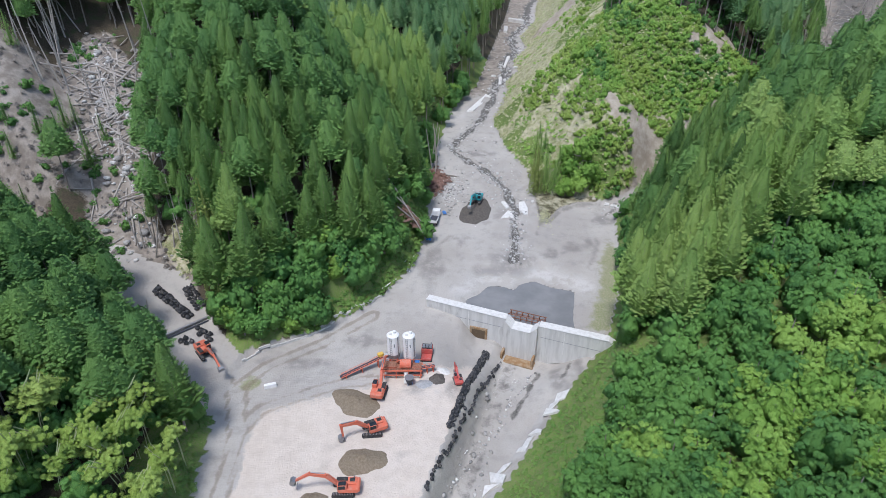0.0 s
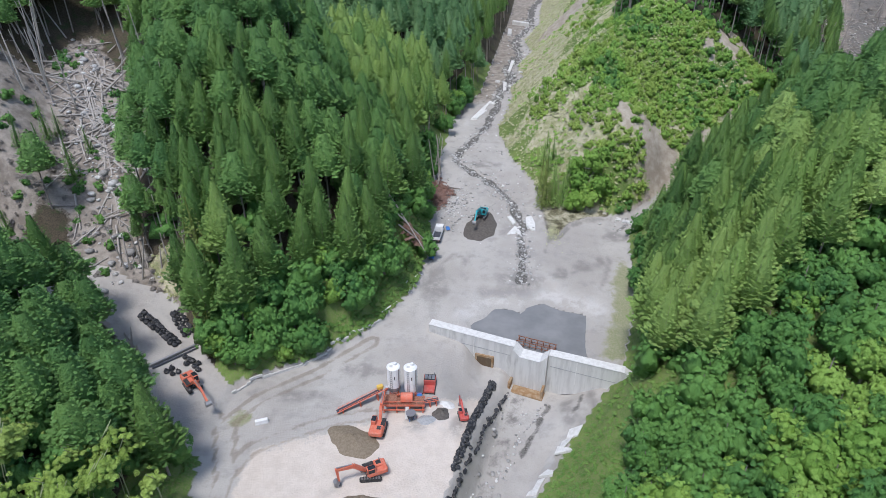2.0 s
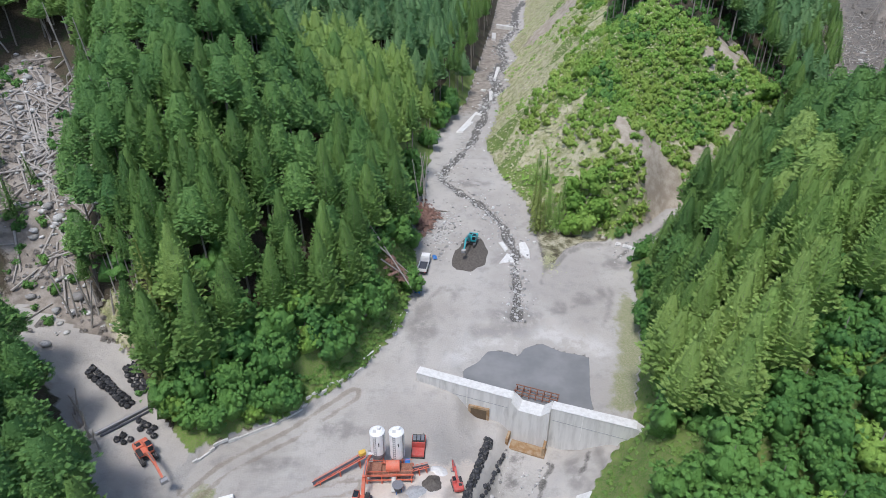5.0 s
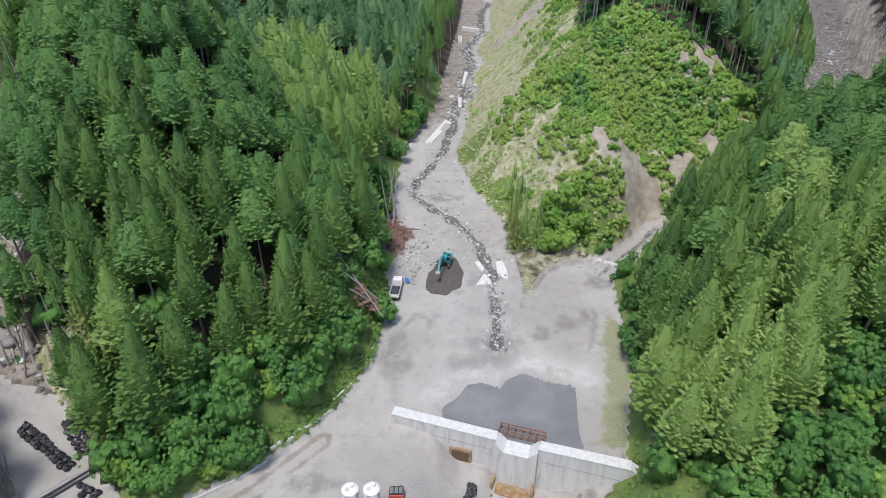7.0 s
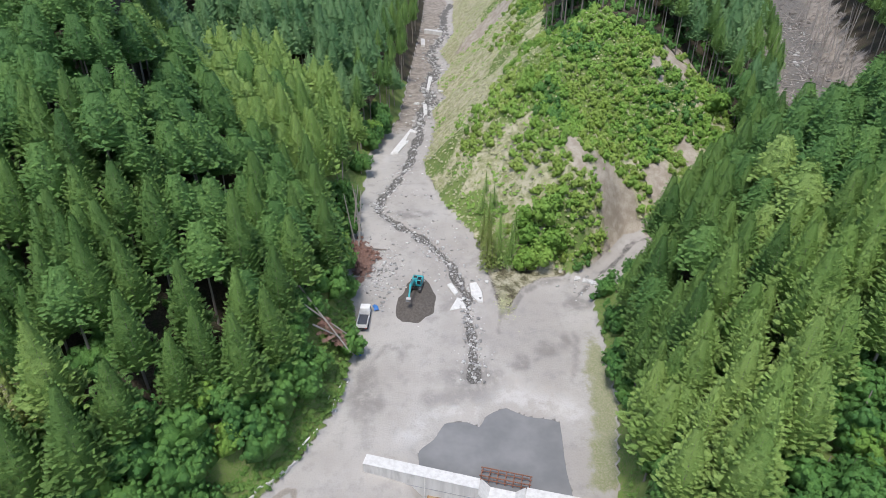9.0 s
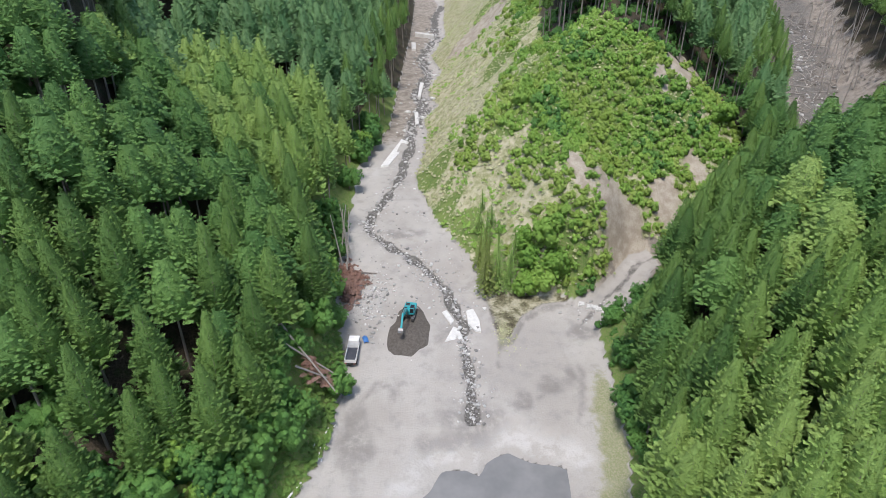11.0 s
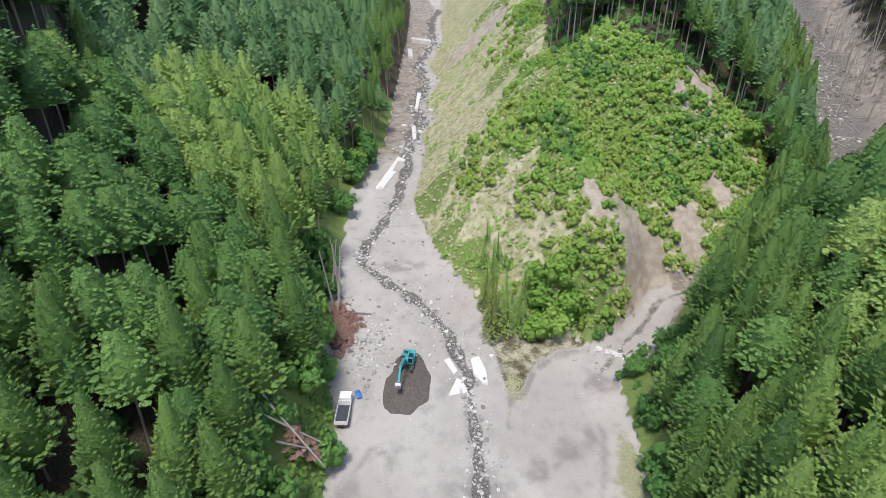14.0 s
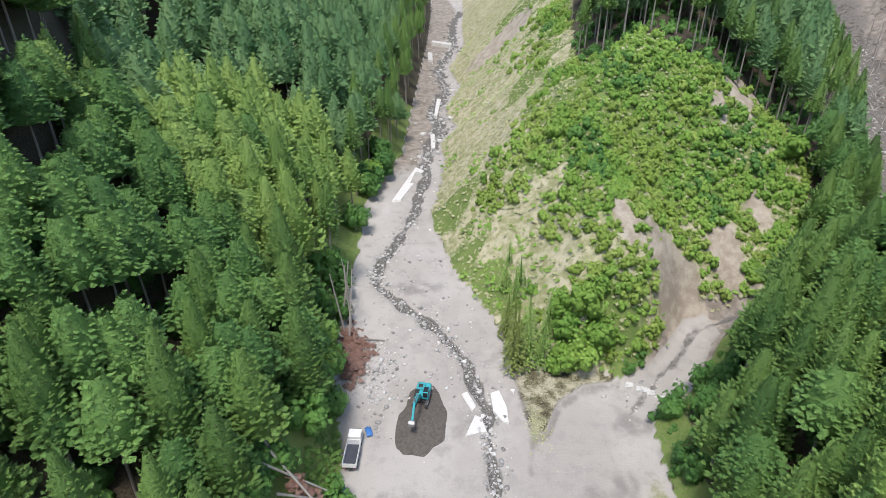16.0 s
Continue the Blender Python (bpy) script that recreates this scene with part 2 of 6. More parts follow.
# ---- mesh helpers ----
def mesh_of(name, verts, faces, mat, smooth=False, tint=None, puff=None):
    me = bpy.data.meshes.new(name)
    verts = np.asarray(verts, np.float32)
    if isinstance(faces, np.ndarray):
        k = faces.shape[1]
        me.vertices.add(len(verts))
        me.vertices.foreach_set("co", verts.ravel())
        me.loops.add(faces.size)
        me.loops.foreach_set("vertex_index", faces.astype(np.int32).ravel())
        me.polygons.add(len(faces))
        me.polygons.foreach_set("loop_start", np.arange(0, faces.size, k, dtype=np.int32))
        me.update(calc_edges=True)
    else:
        me.from_pydata(verts.tolist(), [], faces)
    if smooth:
        me.polygons.foreach_set("use_smooth", np.ones(len(me.polygons), bool))
    if tint is not None:
        a = me.attributes.new("tint", "FLOAT", "POINT")
        a.data.foreach_set("value", np.asarray(tint, np.float32))
    if puff is not None:
        a = me.attributes.new("puff", "FLOAT", "POINT")
        a.data.foreach_set("value", np.asarray(puff, np.float32))
    me.materials.append(mat)
    return me


def part(name, bm, material, parent=None, label="", bevel=0.0):
    """Links a bmesh as one mesh object, under a thing or part where one is given."""
    if bevel:
        bmesh.ops.bevel(bm, geom=list(bm.edges), offset=bevel, segments=1, affect="EDGES", clamp_overlap=True)
    me = bpy.data.meshes.new(name)
    bm.to_mesh(me)
    bm.free()
    me.materials.append(material)
    ob = new(name, me)
    if parent is not None:
        ob.parent = parent
    return tagged(ob, label)


def thing(name, m, label, category, group="", kind=""):
    ob = new(name)
    ob.matrix_basis = m
    ob.empty_display_size = 0.5
    return tagged(ob, label, category, group, kind)


def box(size, at=(0, 0, 0), rot=(0, 0, 0), bm=None):
    bm = bm or bmesh.new()
    m = pose(*at, *rot) @ Matrix.Diagonal((*size, 1))
    bmesh.ops.create_cube(bm, size=1, matrix=m)
    return bm


def tube(r1, r2, length, at=(0, 0, 0), rot=(0, 0, 0), bm=None, seg=12, caps=True):
    """A cylinder or cone that stands on the place given, along its own z."""
    bm = bm or bmesh.new()
    m = pose(*at, *rot) @ Matrix.Translation((0, 0, length / 2))
    bmesh.ops.create_cone(bm, cap_ends=caps, segments=seg, radius1=r1, radius2=r2, depth=length, matrix=m)
    return bm


def rod(p, q, r, bm=None, seg=6, r2=None):
    bm = bm or bmesh.new()
    p, q = Vector(p), Vector(q)
    d = q - p
    m = Matrix.Translation((p + q) / 2) @ d.to_track_quat("Z", "Y").to_matrix().to_4x4()
    bmesh.ops.create_cone(bm, cap_ends=True, segments=seg, radius1=r, radius2=r if r2 is None else r2, depth=d.length, matrix=m)
    return bm


def prism(outline, y0, y1, bm=None):
    """An outline in x and z, drawn out along y."""
    bm = bm or bmesh.new()
    a = [bm.verts.new((x, y0, z)) for x, z in outline]
    b = [bm.verts.new((x, y1, z)) for x, z in outline]
    k = len(a)
    bm.faces.new(a), bm.faces.new(b[::-1])
    for i in range(k):
        bm.faces.new((a[i], b[i], b[(i + 1) % k], a[(i + 1) % k]))
    bmesh.ops.recalc_face_normals(bm, faces=bm.faces)
    return bm


def inside(px, py, poly):
    """Which of the points lie in the polygon."""
    out = np.zeros(np.shape(px), bool)
    for (x0, y0), (x1, y1) in zip(poly, poly[1:] + poly[:1]):
        if y0 != y1:
            out ^= ((y0 > py) != (y1 > py)) & (px < (x1 - x0) * (py - y0) / (y1 - y0) + x0)
    return out


def near_line(px, py, line):
    """The distance from the points to a line of several stretches."""
    best = np.full(np.shape(px), 1e9)
    for (x0, y0), (x1, y1) in zip(line, line[1:]):
        dx, dy = x1 - x0, y1 - y0
        t = np.clip(((px - x0) * dx + (py - y0) * dy) / (dx * dx + dy * dy), 0, 1)
        best = np.minimum(best, np.hypot(px - x0 - t * dx, py - y0 - t * dy))
    return best


def lattice(ix, iy, seed):
    h = (ix * 374761393 + iy * 668265263 + seed * 974711) & 0xFFFFFFFF
    h = ((h ^ (h >> 13)) * 1274126177) & 0xFFFFFFFF
    return ((h ^ (h >> 16)) & 0xFFFF) / 65535.0


def rumple(x, y, size, seed=0):
    """Smooth value noise from -1 to 1."""
    x, y = np.asarray(x, float) / size, np.asarray(y, float) / size
    ix, iy = np.floor(x).astype(np.int64), np.floor(y).astype(np.int64)
    fx, fy = x - ix, y - iy
    fx, fy = fx * fx * (3 - 2 * fx), fy * fy * (3 - 2 * fy)
    a, b = lattice(ix, iy, seed), lattice(ix + 1, iy, seed)
    c_, d = lattice(ix, iy + 1, seed), lattice(ix + 1, iy + 1, seed)
    return 2 * ((a + (b - a) * fx) * (1 - fy) + (c_ + (d - c_) * fx) * fy) - 1


def step(v, lo, hi):
    t = np.clip((v - lo) / (hi - lo), 0, 1)
    return t * t * (3 - 2 * t)


# ---- the land: valley floors and the slopes that rise from them ----
LEFT_Y = [-400, 40, 69, 100, 107, 114, 122, 132, 142, 160, 182, 192, 220.6, 247.9, 279.0, 362.9, 493.4, 2528.6]
LEFT_X = [-60, -44, -43, -46, -44, -32, -20, -12, -7, -4, -6, -5, -0.0, 3.0, 15.5, 29.2, 50.4, 318.3]
RIGHT_Y = [-400, 40, 60, 75, 94, 102, 112, 132, 160, 168, 176, 178, 190, 210.9, 236, 252, 270, 286, 302, 326, 356, 388, 438, 494, 2528.6]
RIGHT_X = [-40, -12, -0.5, 10.5, 23, 29, 38, 46, 51, 52, 47, 35, 29, 22.1, 19.5, 24.5, 28.5, 29, 37.5, 36.5, 47.5, 47, 63, 71, 410.9]
FLOOR_Y = [-400, 60, 112, 150, 177, 204, 271, 355, 480, 700, 1100]
FLOOR_Z = [-12, -1.4, -1, 3.6, 6, 10.2, 14.2, 15.8, 18.5, 34, 60]
SIDE = [(-46, 95.5, -1, 7), (-58.6, 108.8, 2.5, 6.6), (-67.5, 120.5, 6.5, 6.6), (-83, 138, 17, 5), (-91, 164, 34, 10), (-103, 186, 50, 10), (-106, 194, 54, 3)]
SPUR = [(-66, 121, 6.5, 5), (-88, 127, 12, 5), (-120, 132, 19, 6), (-190, 150, 44, 4)]
TRIB = [(48, 166, 5.3, 5), (60, 172, 6.5, 4), (71, 183, 9, 3), (92, 187, 11, 2), (125, 199, 14, 4), (165, 245, 22, 10), (195, 305, 33, 15), (240, 385, 50, 16)]
POOL = [(5.5, 121), (6, 127.5), (9, 131), (12, 134.5), (16, 134), (18.5, 132), (20, 134.5), (24.5, 136), (28, 133.5), (34.2, 131), (32.5, 122), (30.8, 113)]
STREAM = [(19.5, 143), (20.4, 150), (21.3, 160), (22.4, 169), (21, 181), (17, 190), (10, 199), (3.5, 207.7), (5.0, 215.2), (10.1, 226.0), (16.3, 241.3), (22.6, 268.0), (23.9, 283.1), (31.8, 301.5), (31.5, 325.1), (41.4, 354.8), (41.5, 387.8), (56.8, 437.8), (64.5, 493.4), (76.0, 534.2)]
RUTS = [[(-38, 60), (-39, 78), (-41, 90), (-43, 97), (-39, 103), (-28, 111), (-17, 121)], [(-40, 82), (-37, 90), (-30, 94), (-22, 97.5), (-15, 99)], [(-52, 104), (-44, 96), (-40, 84)]]
KNOLLS = [(58, 192, 11, 12, 11), (76, 232, 14, 12, 6), (112, 241, 11, 11, -6), (56, 107, 14, 13, 6), (76, 143, 13, 14, -6), (-50, 250, 26, 26, -16), (-20, 203, 14, 14, 4), (-24, 120, 12, 12, 4), (-11, 157, 7, 16, 5), (-68, 140, 5, 8, 4)]


def dam_y(x):
    return 117.4 - 0.408 * (x - 15.2)


def bank_x(y):
    return 0.7 + (y - 85) * 0.345


def gully_bank(x, y):
    """The weedy brown slope that closes the side gully."""
    return 1.0 - step(np.hypot((x + 67) / 9, (y - 130.5) / 5.5), 0.75, 1.1)


def samples():
    """Points along the floors' borders: place, height and half width."""
    out = []
    for y in np.arange(-400, 900, 2.5):
        z = np.interp(y, FLOOR_Y, FLOOR_Z)
        low = np.interp(y, [92, 109, 114], [-6.5, -2.8, z])
        out.append((np.interp(y, LEFT_Y, LEFT_X), y, z, 0.0, 0))
        out.append((np.interp(y, RIGHT_Y, RIGHT_X), y, low, 0.0, 1))
    for k, line in ((2, SIDE), (2, SPUR), (3, TRIB)):
        for a, b in zip(line, line[1:]):
            for i in range(8):
                t = i / 8
                out.append((*(a[j] + (b[j] - a[j]) * t for j in range(4)), k))
    return np.array(out)


SAMPLES = samples()


def slopes(x, y):
    """Distance past the floors' borders, and the height there before any detail."""
    d = np.empty(len(x))
    base = np.empty(len(x))
    for i in range(0, len(x), 20000):
        sl = slice(i, i + 20000)
        e = np.hypot(x[sl, None] - SAMPLES[None, :, 0], y[sl, None] - SAMPLES[None, :, 1]) - SAMPLES[None, :, 3]
        m = e.min(1)
        w = np.exp(-(e - m[:, None]) / 5.0)
        d[sl], base[sl] = m, (w * SAMPLES[None, :, 2]).sum(1) / w.sum(1)
    return d, base


def land(x, y):
    """Height of the ground, and the zones' shares, at arrays of places."""
    x, y = np.asarray(x, float).ravel(), np.asarray(y, float).ravel()
    left, right = np.interp(y, LEFT_Y, LEFT_X), np.interp(y, RIGHT_Y, RIGHT_X)
    mid = (left + right) / 2
    on_floor = (x > left) & (x < right)
    d, base = slopes(x, y)
    d = np.where(on_floor, -np.minimum(x - left, right - x), np.maximum(d, 0))
    out = np.maximum(d, 0)
    # how steep: gentle on the lower right bank, steeper upstream
    east = x > mid
    s = np.where(east, np.interp(y, [60, 80, 100, 118], [0.38, 0.45, 0.72, 1.0]), np.interp(y, [70, 105, 125, 200], [0.5, 0.62, 0.8, 0.88]))
    rise = s * np.where(out < 32, out, 32 + 0.68 * (out - 32))
    rise = 150 * np.tanh(rise / 150)
    rough_ = rumple(x, y, 23, 1) * 2.2 + rumple(x, y, 9, 2) * 0.8
    hill = base + rise + rough_ * step(out, 2, 18) + rumple(x, y, 260, 3) * 45 * step(out, 120, 400)
    hill = hill + 3.5 * step(out, 2, 12) * (1 - east * step(y, 165, 178))
    # spurs and hollows
    for px, py, rx, ry, k in KNOLLS:
        hill = hill + k * np.exp(-(((x - px) / rx) ** 2 + ((y - py) / ry) ** 2) / 2) * step(out, 0, 7)
    # the floor itself
    up = np.interp(y, FLOOR_Y, FLOOR_Z) + rumple(x, y, 14, 4) * 0.25 + rumple(x, y, 5, 5) * 0.08
    yard = -1.0 - 0.01 * (112 - y) + rumple(x, y, 11, 6) * 0.12
    yard = yard - 4.1 * step(x, -2.5, 6) * step(y, 94, 112)
    bed = -7.7 - 0.01 * (112 - y) + rumple(x, y, 6, 7) * 0.3 + 5.0 * (1 - step(right - x, 0, 13)) * step(y, 92, 110)
    bed = bed + (np.interp(y, [92, 109], [-6.5, -2.8]) - bed) * (1 - step(right - x, 0, 3.5))
    low = yard + (bed - yard) * step(x - bank_x(y), 0.5, 5.0)
    past = y - dam_y(x)
    t = np.where(x < 4, step(y, 104, 126), np.where(past > 0, 1.0, 0.0))
    t = np.where((x >= 4) & (x < 8), np.maximum(t, 0) * (x - 4) / 4 + step(y, 104, 126) * (8 - x) / 4, t)
    floor = low + (up - low) * t
    wx, wy = x + rumple(x, y, 5, 8) * 0.35, y + rumple(x, y, 4.5, 9) * 0.7
    shore = near_line(wx, wy, POOL + POOL[:1]) * np.where(inside(wx, wy, POOL), 1, -1)
    shore = np.where(past > 0.2, shore, -9)
    in_pool = shore > -0.3
    floor = np.where((past > 0) & (x > 4) & (y < 142), np.maximum(floor, 0.5), floor)
    floor = np.where(past > 0, np.minimum(floor, np.where(shore > -6, 0.05 - 0.3 * shore, 99)), floor)
    ds = near_line(x, y, STREAM)
    gully = 1 - step(ds * np.interp(y, [240, 275], [1.0, 0.5]) + rumple(x, y, 4, 10) * 0.8 + rumple(x, y, 1.6, 26) * 0.4, 0.3, 1.9)
    brow = y - np.interp(x, [24, 27.5, 28.7, 31.8, 36, 42, 50], [140, 156, 160, 161.5, 167.5, 171.2, 171.5])
    floor = floor + 0.7 * step(brow, 0, 1.2) * step(x, 26, 29) * (y < 200)
    floor = floor - gully * 0.9 * (y > 138)
    z = np.where(on_floor, floor, hill)
    # zones
    side = near_line(x, y, [p[:2] for p in SIDE + SIDE[-1:]][:len(SIDE)])
    spur = near_line(x, y, [p[:2] for p in SPUR])
    trib = near_line(x, y, [p[:2] for p in TRIB])
    zone = {}
    brown = step(y, 250, 280) * (1 - step(x - np.interp(y, [p[1] for p in STREAM], [p[0] for p in STREAM]), -4, 0))
    terrace = step(brow, 0.2, 1.8) * step(x, 27, 30) * (y < 195) * on_floor
    zone["silt"] = np.where(on_floor, 1.0 - 0.8 * brown - 0.62 * terrace, 0.0)
    zone["silt"] = np.maximum(zone["silt"], (1 - step(out, 0.2, 1.2)) * (y > 45) * ~((x < -62) & (y > 122) & (spur > 7)) * ~((x > 74) & (y > 150)) * ~on_floor)
    zone["yard"] = np.where(on_floor & (y < 112), 1 - step(y - 0.4 * (x + 12), 92, 106), 0.0) * (x < bank_x(y) + 0.5) * step(x, -40 - rumple(x, y, 9, 13) * 3, -35)
    zone["wet"] = np.maximum(gully * (y > 138) * on_floor, on_floor * (1 - step(np.abs(x - bank_x(y) - 6.3), 1.2, 2.6)) * (past < 0) * 0.45)
    crack = np.minimum(near_line(x + rumple(x, y, 2.5, 20) * 0.5, y, [(29.5, 109), (28, 106), (26, 103.5)]), near_line(x + rumple(x, y, 2.5, 21) * 0.6, y, [(21.5, 108), (20, 104), (17.4, 99.5), (15, 94)]))
    zone["wet"] = np.maximum(zone["wet"], on_floor * (past < 0) * 0.62 * (1 - step(crack + rumple(x, y, 1.7, 22) * 0.4, 0.1, 1.5)))
    zone["wet"] = np.maximum(zone["wet"], 0.6 * (1 - step(trib + rumple(x, y, 9, 27) * 4, 7, 19)) * (y > 222) * (x > 125))
    zone["wet"] = np.maximum(zone["wet"], 0.58 * (1 - step(near_line(x + rumple(x, y, 4, 23), y, [(84, 186), (71, 183), (61, 174.5), (53, 168.5), (48, 165)]) + rumple(x, y, 2, 24) * 0.5, 0.2, 1.5)) * (y < 190))
    zone["wet"] = np.where(shore > 0.4, 0.9, np.maximum(zone["wet"], 0.25 * (past > 0) * (1 - step(-shore, 0.3, 2.2)) * on_floor))
    centre = east & (y > 172) & (near_line(x, y, [p[:2] for p in TRIB]) > 0) & (x < np.interp(y, [172, 186, 199, 245, 305, 400], [60, 92, 125, 165, 195, 250])) & (y > np.interp(x, [48, 72, 92, 125], [174, 183, 187, 199]))
    zone["centre"] = centre * 1.0
    open_ = centre & ~on_floor & (x < np.interp(y, [175, 200, 215, 228, 236, 243, 255, 262, 300, 420], [75, 104, 113, 112, 82, 67, 63, 66, 76, 120]))
    zone["open"] = open_ * 1.0
    zone["silt"] = np.maximum(zone["silt"], 0.3 * (1 - step(trib, 9, 15)) * (y > 222) * (x > 125) + 0.0)
    zone["green"] = np.maximum.reduce([open_ * 1.0, (east & (y < 118) & ~on_floor & (out < 70)) * 1.0, (~east & ~on_floor & (y > 45) & (y <= 103) & (out < 9)) * 0.9, (~east & ~on_floor & (y > 103) & (y < 330) & (x > -50) & (out < 9)) * 0.8, (east & ~on_floor & (y > 112) & (y < 178) & (out < 5)) * 0.8])
    zone["straw"] = open_ * step(rumple(x, y, 13, 11) * 0.4 + rumple(x, y, 4, 19) * 0.25 + (1 - step(out, 9, 32)) * 0.65 + step(y, 235, 290) * 0.55, 0.25, 0.75)
    zone["straw"] = np.maximum.reduce([zone["straw"], 0.75 * gully_bank(x, y), 0.5 * terrace])
    patches = np.zeros(len(x))
    for px, py, r, k in ((67, 187.5, 7, 0.75), (82, 197, 6, 1.3), (95, 206, 5, 1.6), (97, 229, 6, 1.2), (106, 236, 5.5, 1.2), (90, 224, 3.5, 1.6), (55, 192, 3, 1.5), (66, 364, 13, 0.9)):
        patches = np.maximum(patches, 1 - step(np.hypot((x - px) * k, y - py) + rumple(x, y, 5, 12) * 2.4 + rumple(x, y, 1.8, 29) * 1.5, r * 0.6, r * 1.25))
    zone["patch"] = patches
    zone["tan"] = patches * ~on_floor
    zone["scar"] = np.maximum.reduce([patches, 1 - step(side - np.interp(y, [120, 150, 165, 180, 193], [-6.0, -3.5, 0, -1, -7]), 9, 14), 0.85 * (1 - step(np.hypot((x + 112) / 22, (y - 156) / 22) + rumple(x, y, 8, 25) * 0.12, 0.85, 1.05)) * (spur > 4), 1 - step(spur, 5, 9), (1 - step(trib, 4, 6.5)) * (y < 215) * (x < 90), (1 - step(np.minimum(trib, near_line(x - 7, y, [p[:2] for p in TRIB])), 11, 17)) * (y > 215) * (x > 125)]) * ~on_floor + brown * on_floor
    zone["weeds"] = on_floor * np.maximum(step(y, 110, 117) * (1 - step(right - x, 2, 9)) * (1 - step(y, 142, 160)) * (0.8 + 0.1 * rumple(x, y, 6, 17)), 0.45 * (1 - step(np.hypot((x - 31) / 3.5, (y - 164) / 6) + rumple(x, y, 3, 18) * 0.35, 0.5, 1.3)))
    zone["weeds"] = np.maximum(zone["weeds"], 0.6 * on_floor * (1 - step(np.hypot(x + 41, y - 98), 1.5, 4)))
    blot = np.zeros(len(x))
    # darker blots on the silt, one of them a strip beside the left wood
    for px, py, r, k in ((19, 142, 5.5, 0.9), (13, 139, 3, 0.7), (37.5, 149, 3.4, 0.8), (41.5, 152, 2, 1.5), (-3, 141, 5, 1.5), (30, 146, 2, 1.0), (12, 205, 4, 0.7), (-20, 112, 3, 0.6), (-30, 104, 3, 0.7), (2, 96, 2.5, 1.0), (-6, 97, 2.5, 1.0), (26, 104, 2.5, 1.8), (31, 106, 2, 2.0), (48, 163, 3, 0.8)):
        blot = np.maximum(blot, 0.85 * (1 - step(np.hypot((x - px) * k, (y - py) / k) + rumple(x, y, 3, 14) * 1.6, r * 0.5, r * 1.3)))
    for line in ([(44, 152.5), (42.8, 147), (40, 140.5)], [(-1.3, 143.5), (-1, 150), (2, 154.3), (4.8, 152), (4.8, 149)], [(33, 145.6), (36, 147.5), (38.5, 148.6)]):
        blot = np.maximum(blot, 0.7 * (1 - step(near_line(x + rumple(x, y, 2, 30) * 0.3, y, line), 0.2, 0.9)))
    # a darker line along the step of the terrace
    blot = np.maximum(blot, 0.9 * (1 - step(np.abs(brow - 0.4), 0.4, 1.0)) * (x > 27) * (y < 178))
    zone["damp"] = np.maximum(blot, 0.62 * step(rumple(x, y, 7, 15) + rumple(x, y, 2.7, 16) * 0.5, 0.75, 1.15)) * on_floor * ~in_pool
    chalk = (past > 0) * (1 - step(-shore, 3.5, 7)) * step(-shore, 0.6, 1.8) * step(y, 126, 131)
    chalk = np.maximum(chalk, 0.7 * (1 - step(np.hypot((x - 1) / 4, (y - 181) / 9), 0.6, 1.3)))
    chalk = np.maximum(chalk, 0.75 * (1 - step(np.hypot((x + 4) / 5, (y - 98) / 4), 0.5, 1.3)))
    chalk = np.maximum(chalk, 0.8 * (1 - step(np.hypot((x - 6) / 4, (y - 243) / 9), 0.5, 1.2)))
    chalk = np.maximum(chalk, 0.75 * (1 - step(right - x, 1.5, 4)) * (y < 98))
    zone["chalk"] = chalk * on_floor
    rut = np.minimum(near_line(x, y, RUTS[0]), np.minimum(near_line(x, y, RUTS[1]), near_line(x, y, RUTS[2])))
    zone["rut"] = on_floor * (1 - step(np.abs(rut - 1.3), 0.2, 1.2)) * (0.62 + 0.2 * rumple(x, y, 8, 28))
    zone["out"] = d
    return z, zone


def spaced(stops):
    """Grid lines: (from, to, step) stretch by stretch."""
    out = []
    for a, b, s in stops:
        out += list(np.arange(a, b - s * 0.5, s))
    return np.array(out + [stops[-1][1]])


gx = spaced([(-3000, -1000, 250), (-1000, -400, 60), (-400, -140, 8), (-140, -70, 2), (-70, 0, 1), (0, 40, 0.7), (40, 70, 1), (70, 150, 2), (150, 400, 8), (400, 1000, 60), (1000, 3000, 250)])
gy = spaced([(-3000, -1000, 250), (-1000, -200, 60), (-200, 50, 8), (50, 104, 1), (104, 142, 0.7), (142, 215, 1), (215, 340, 2), (340, 560, 4), (560, 700, 8), (700, 1300, 60), (1300, 4000, 250)])
X, Y = np.meshgrid(gx, gy)
Z, ZONES = land(X, Y)
nx, ny = len(gx), len(gy)
idx = np.arange(nx * ny).reshape(ny, nx)
quads = np.stack([idx[:-1, :-1], idx[:-1, 1:], idx[1:, 1:], idx[1:, :-1]], -1).reshape(-1, 4)
Z2 = Z.reshape(ny, nx)


def on_ground(x, y):
    """Height of the built ground sheet at arrays of places."""
    x, y = np.asarray(x, float), np.asarray(y, float)
    i, j = np.clip(np.searchsorted(gx, x) - 1, 0, nx - 2), np.clip(np.searchsorted(gy, y) - 1, 0, ny - 2)
    u, v = (x - gx[i]) / (gx[i + 1] - gx[i]), (y - gy[j]) / (gy[j + 1] - gy[j])
    return (Z2[j, i] * (1 - u) + Z2[j, i + 1] * u) * (1 - v) + (Z2[j + 1, i] * (1 - u) + Z2[j + 1, i + 1] * u) * v


def ground_z(x, y):
    return float(on_ground(x, y))


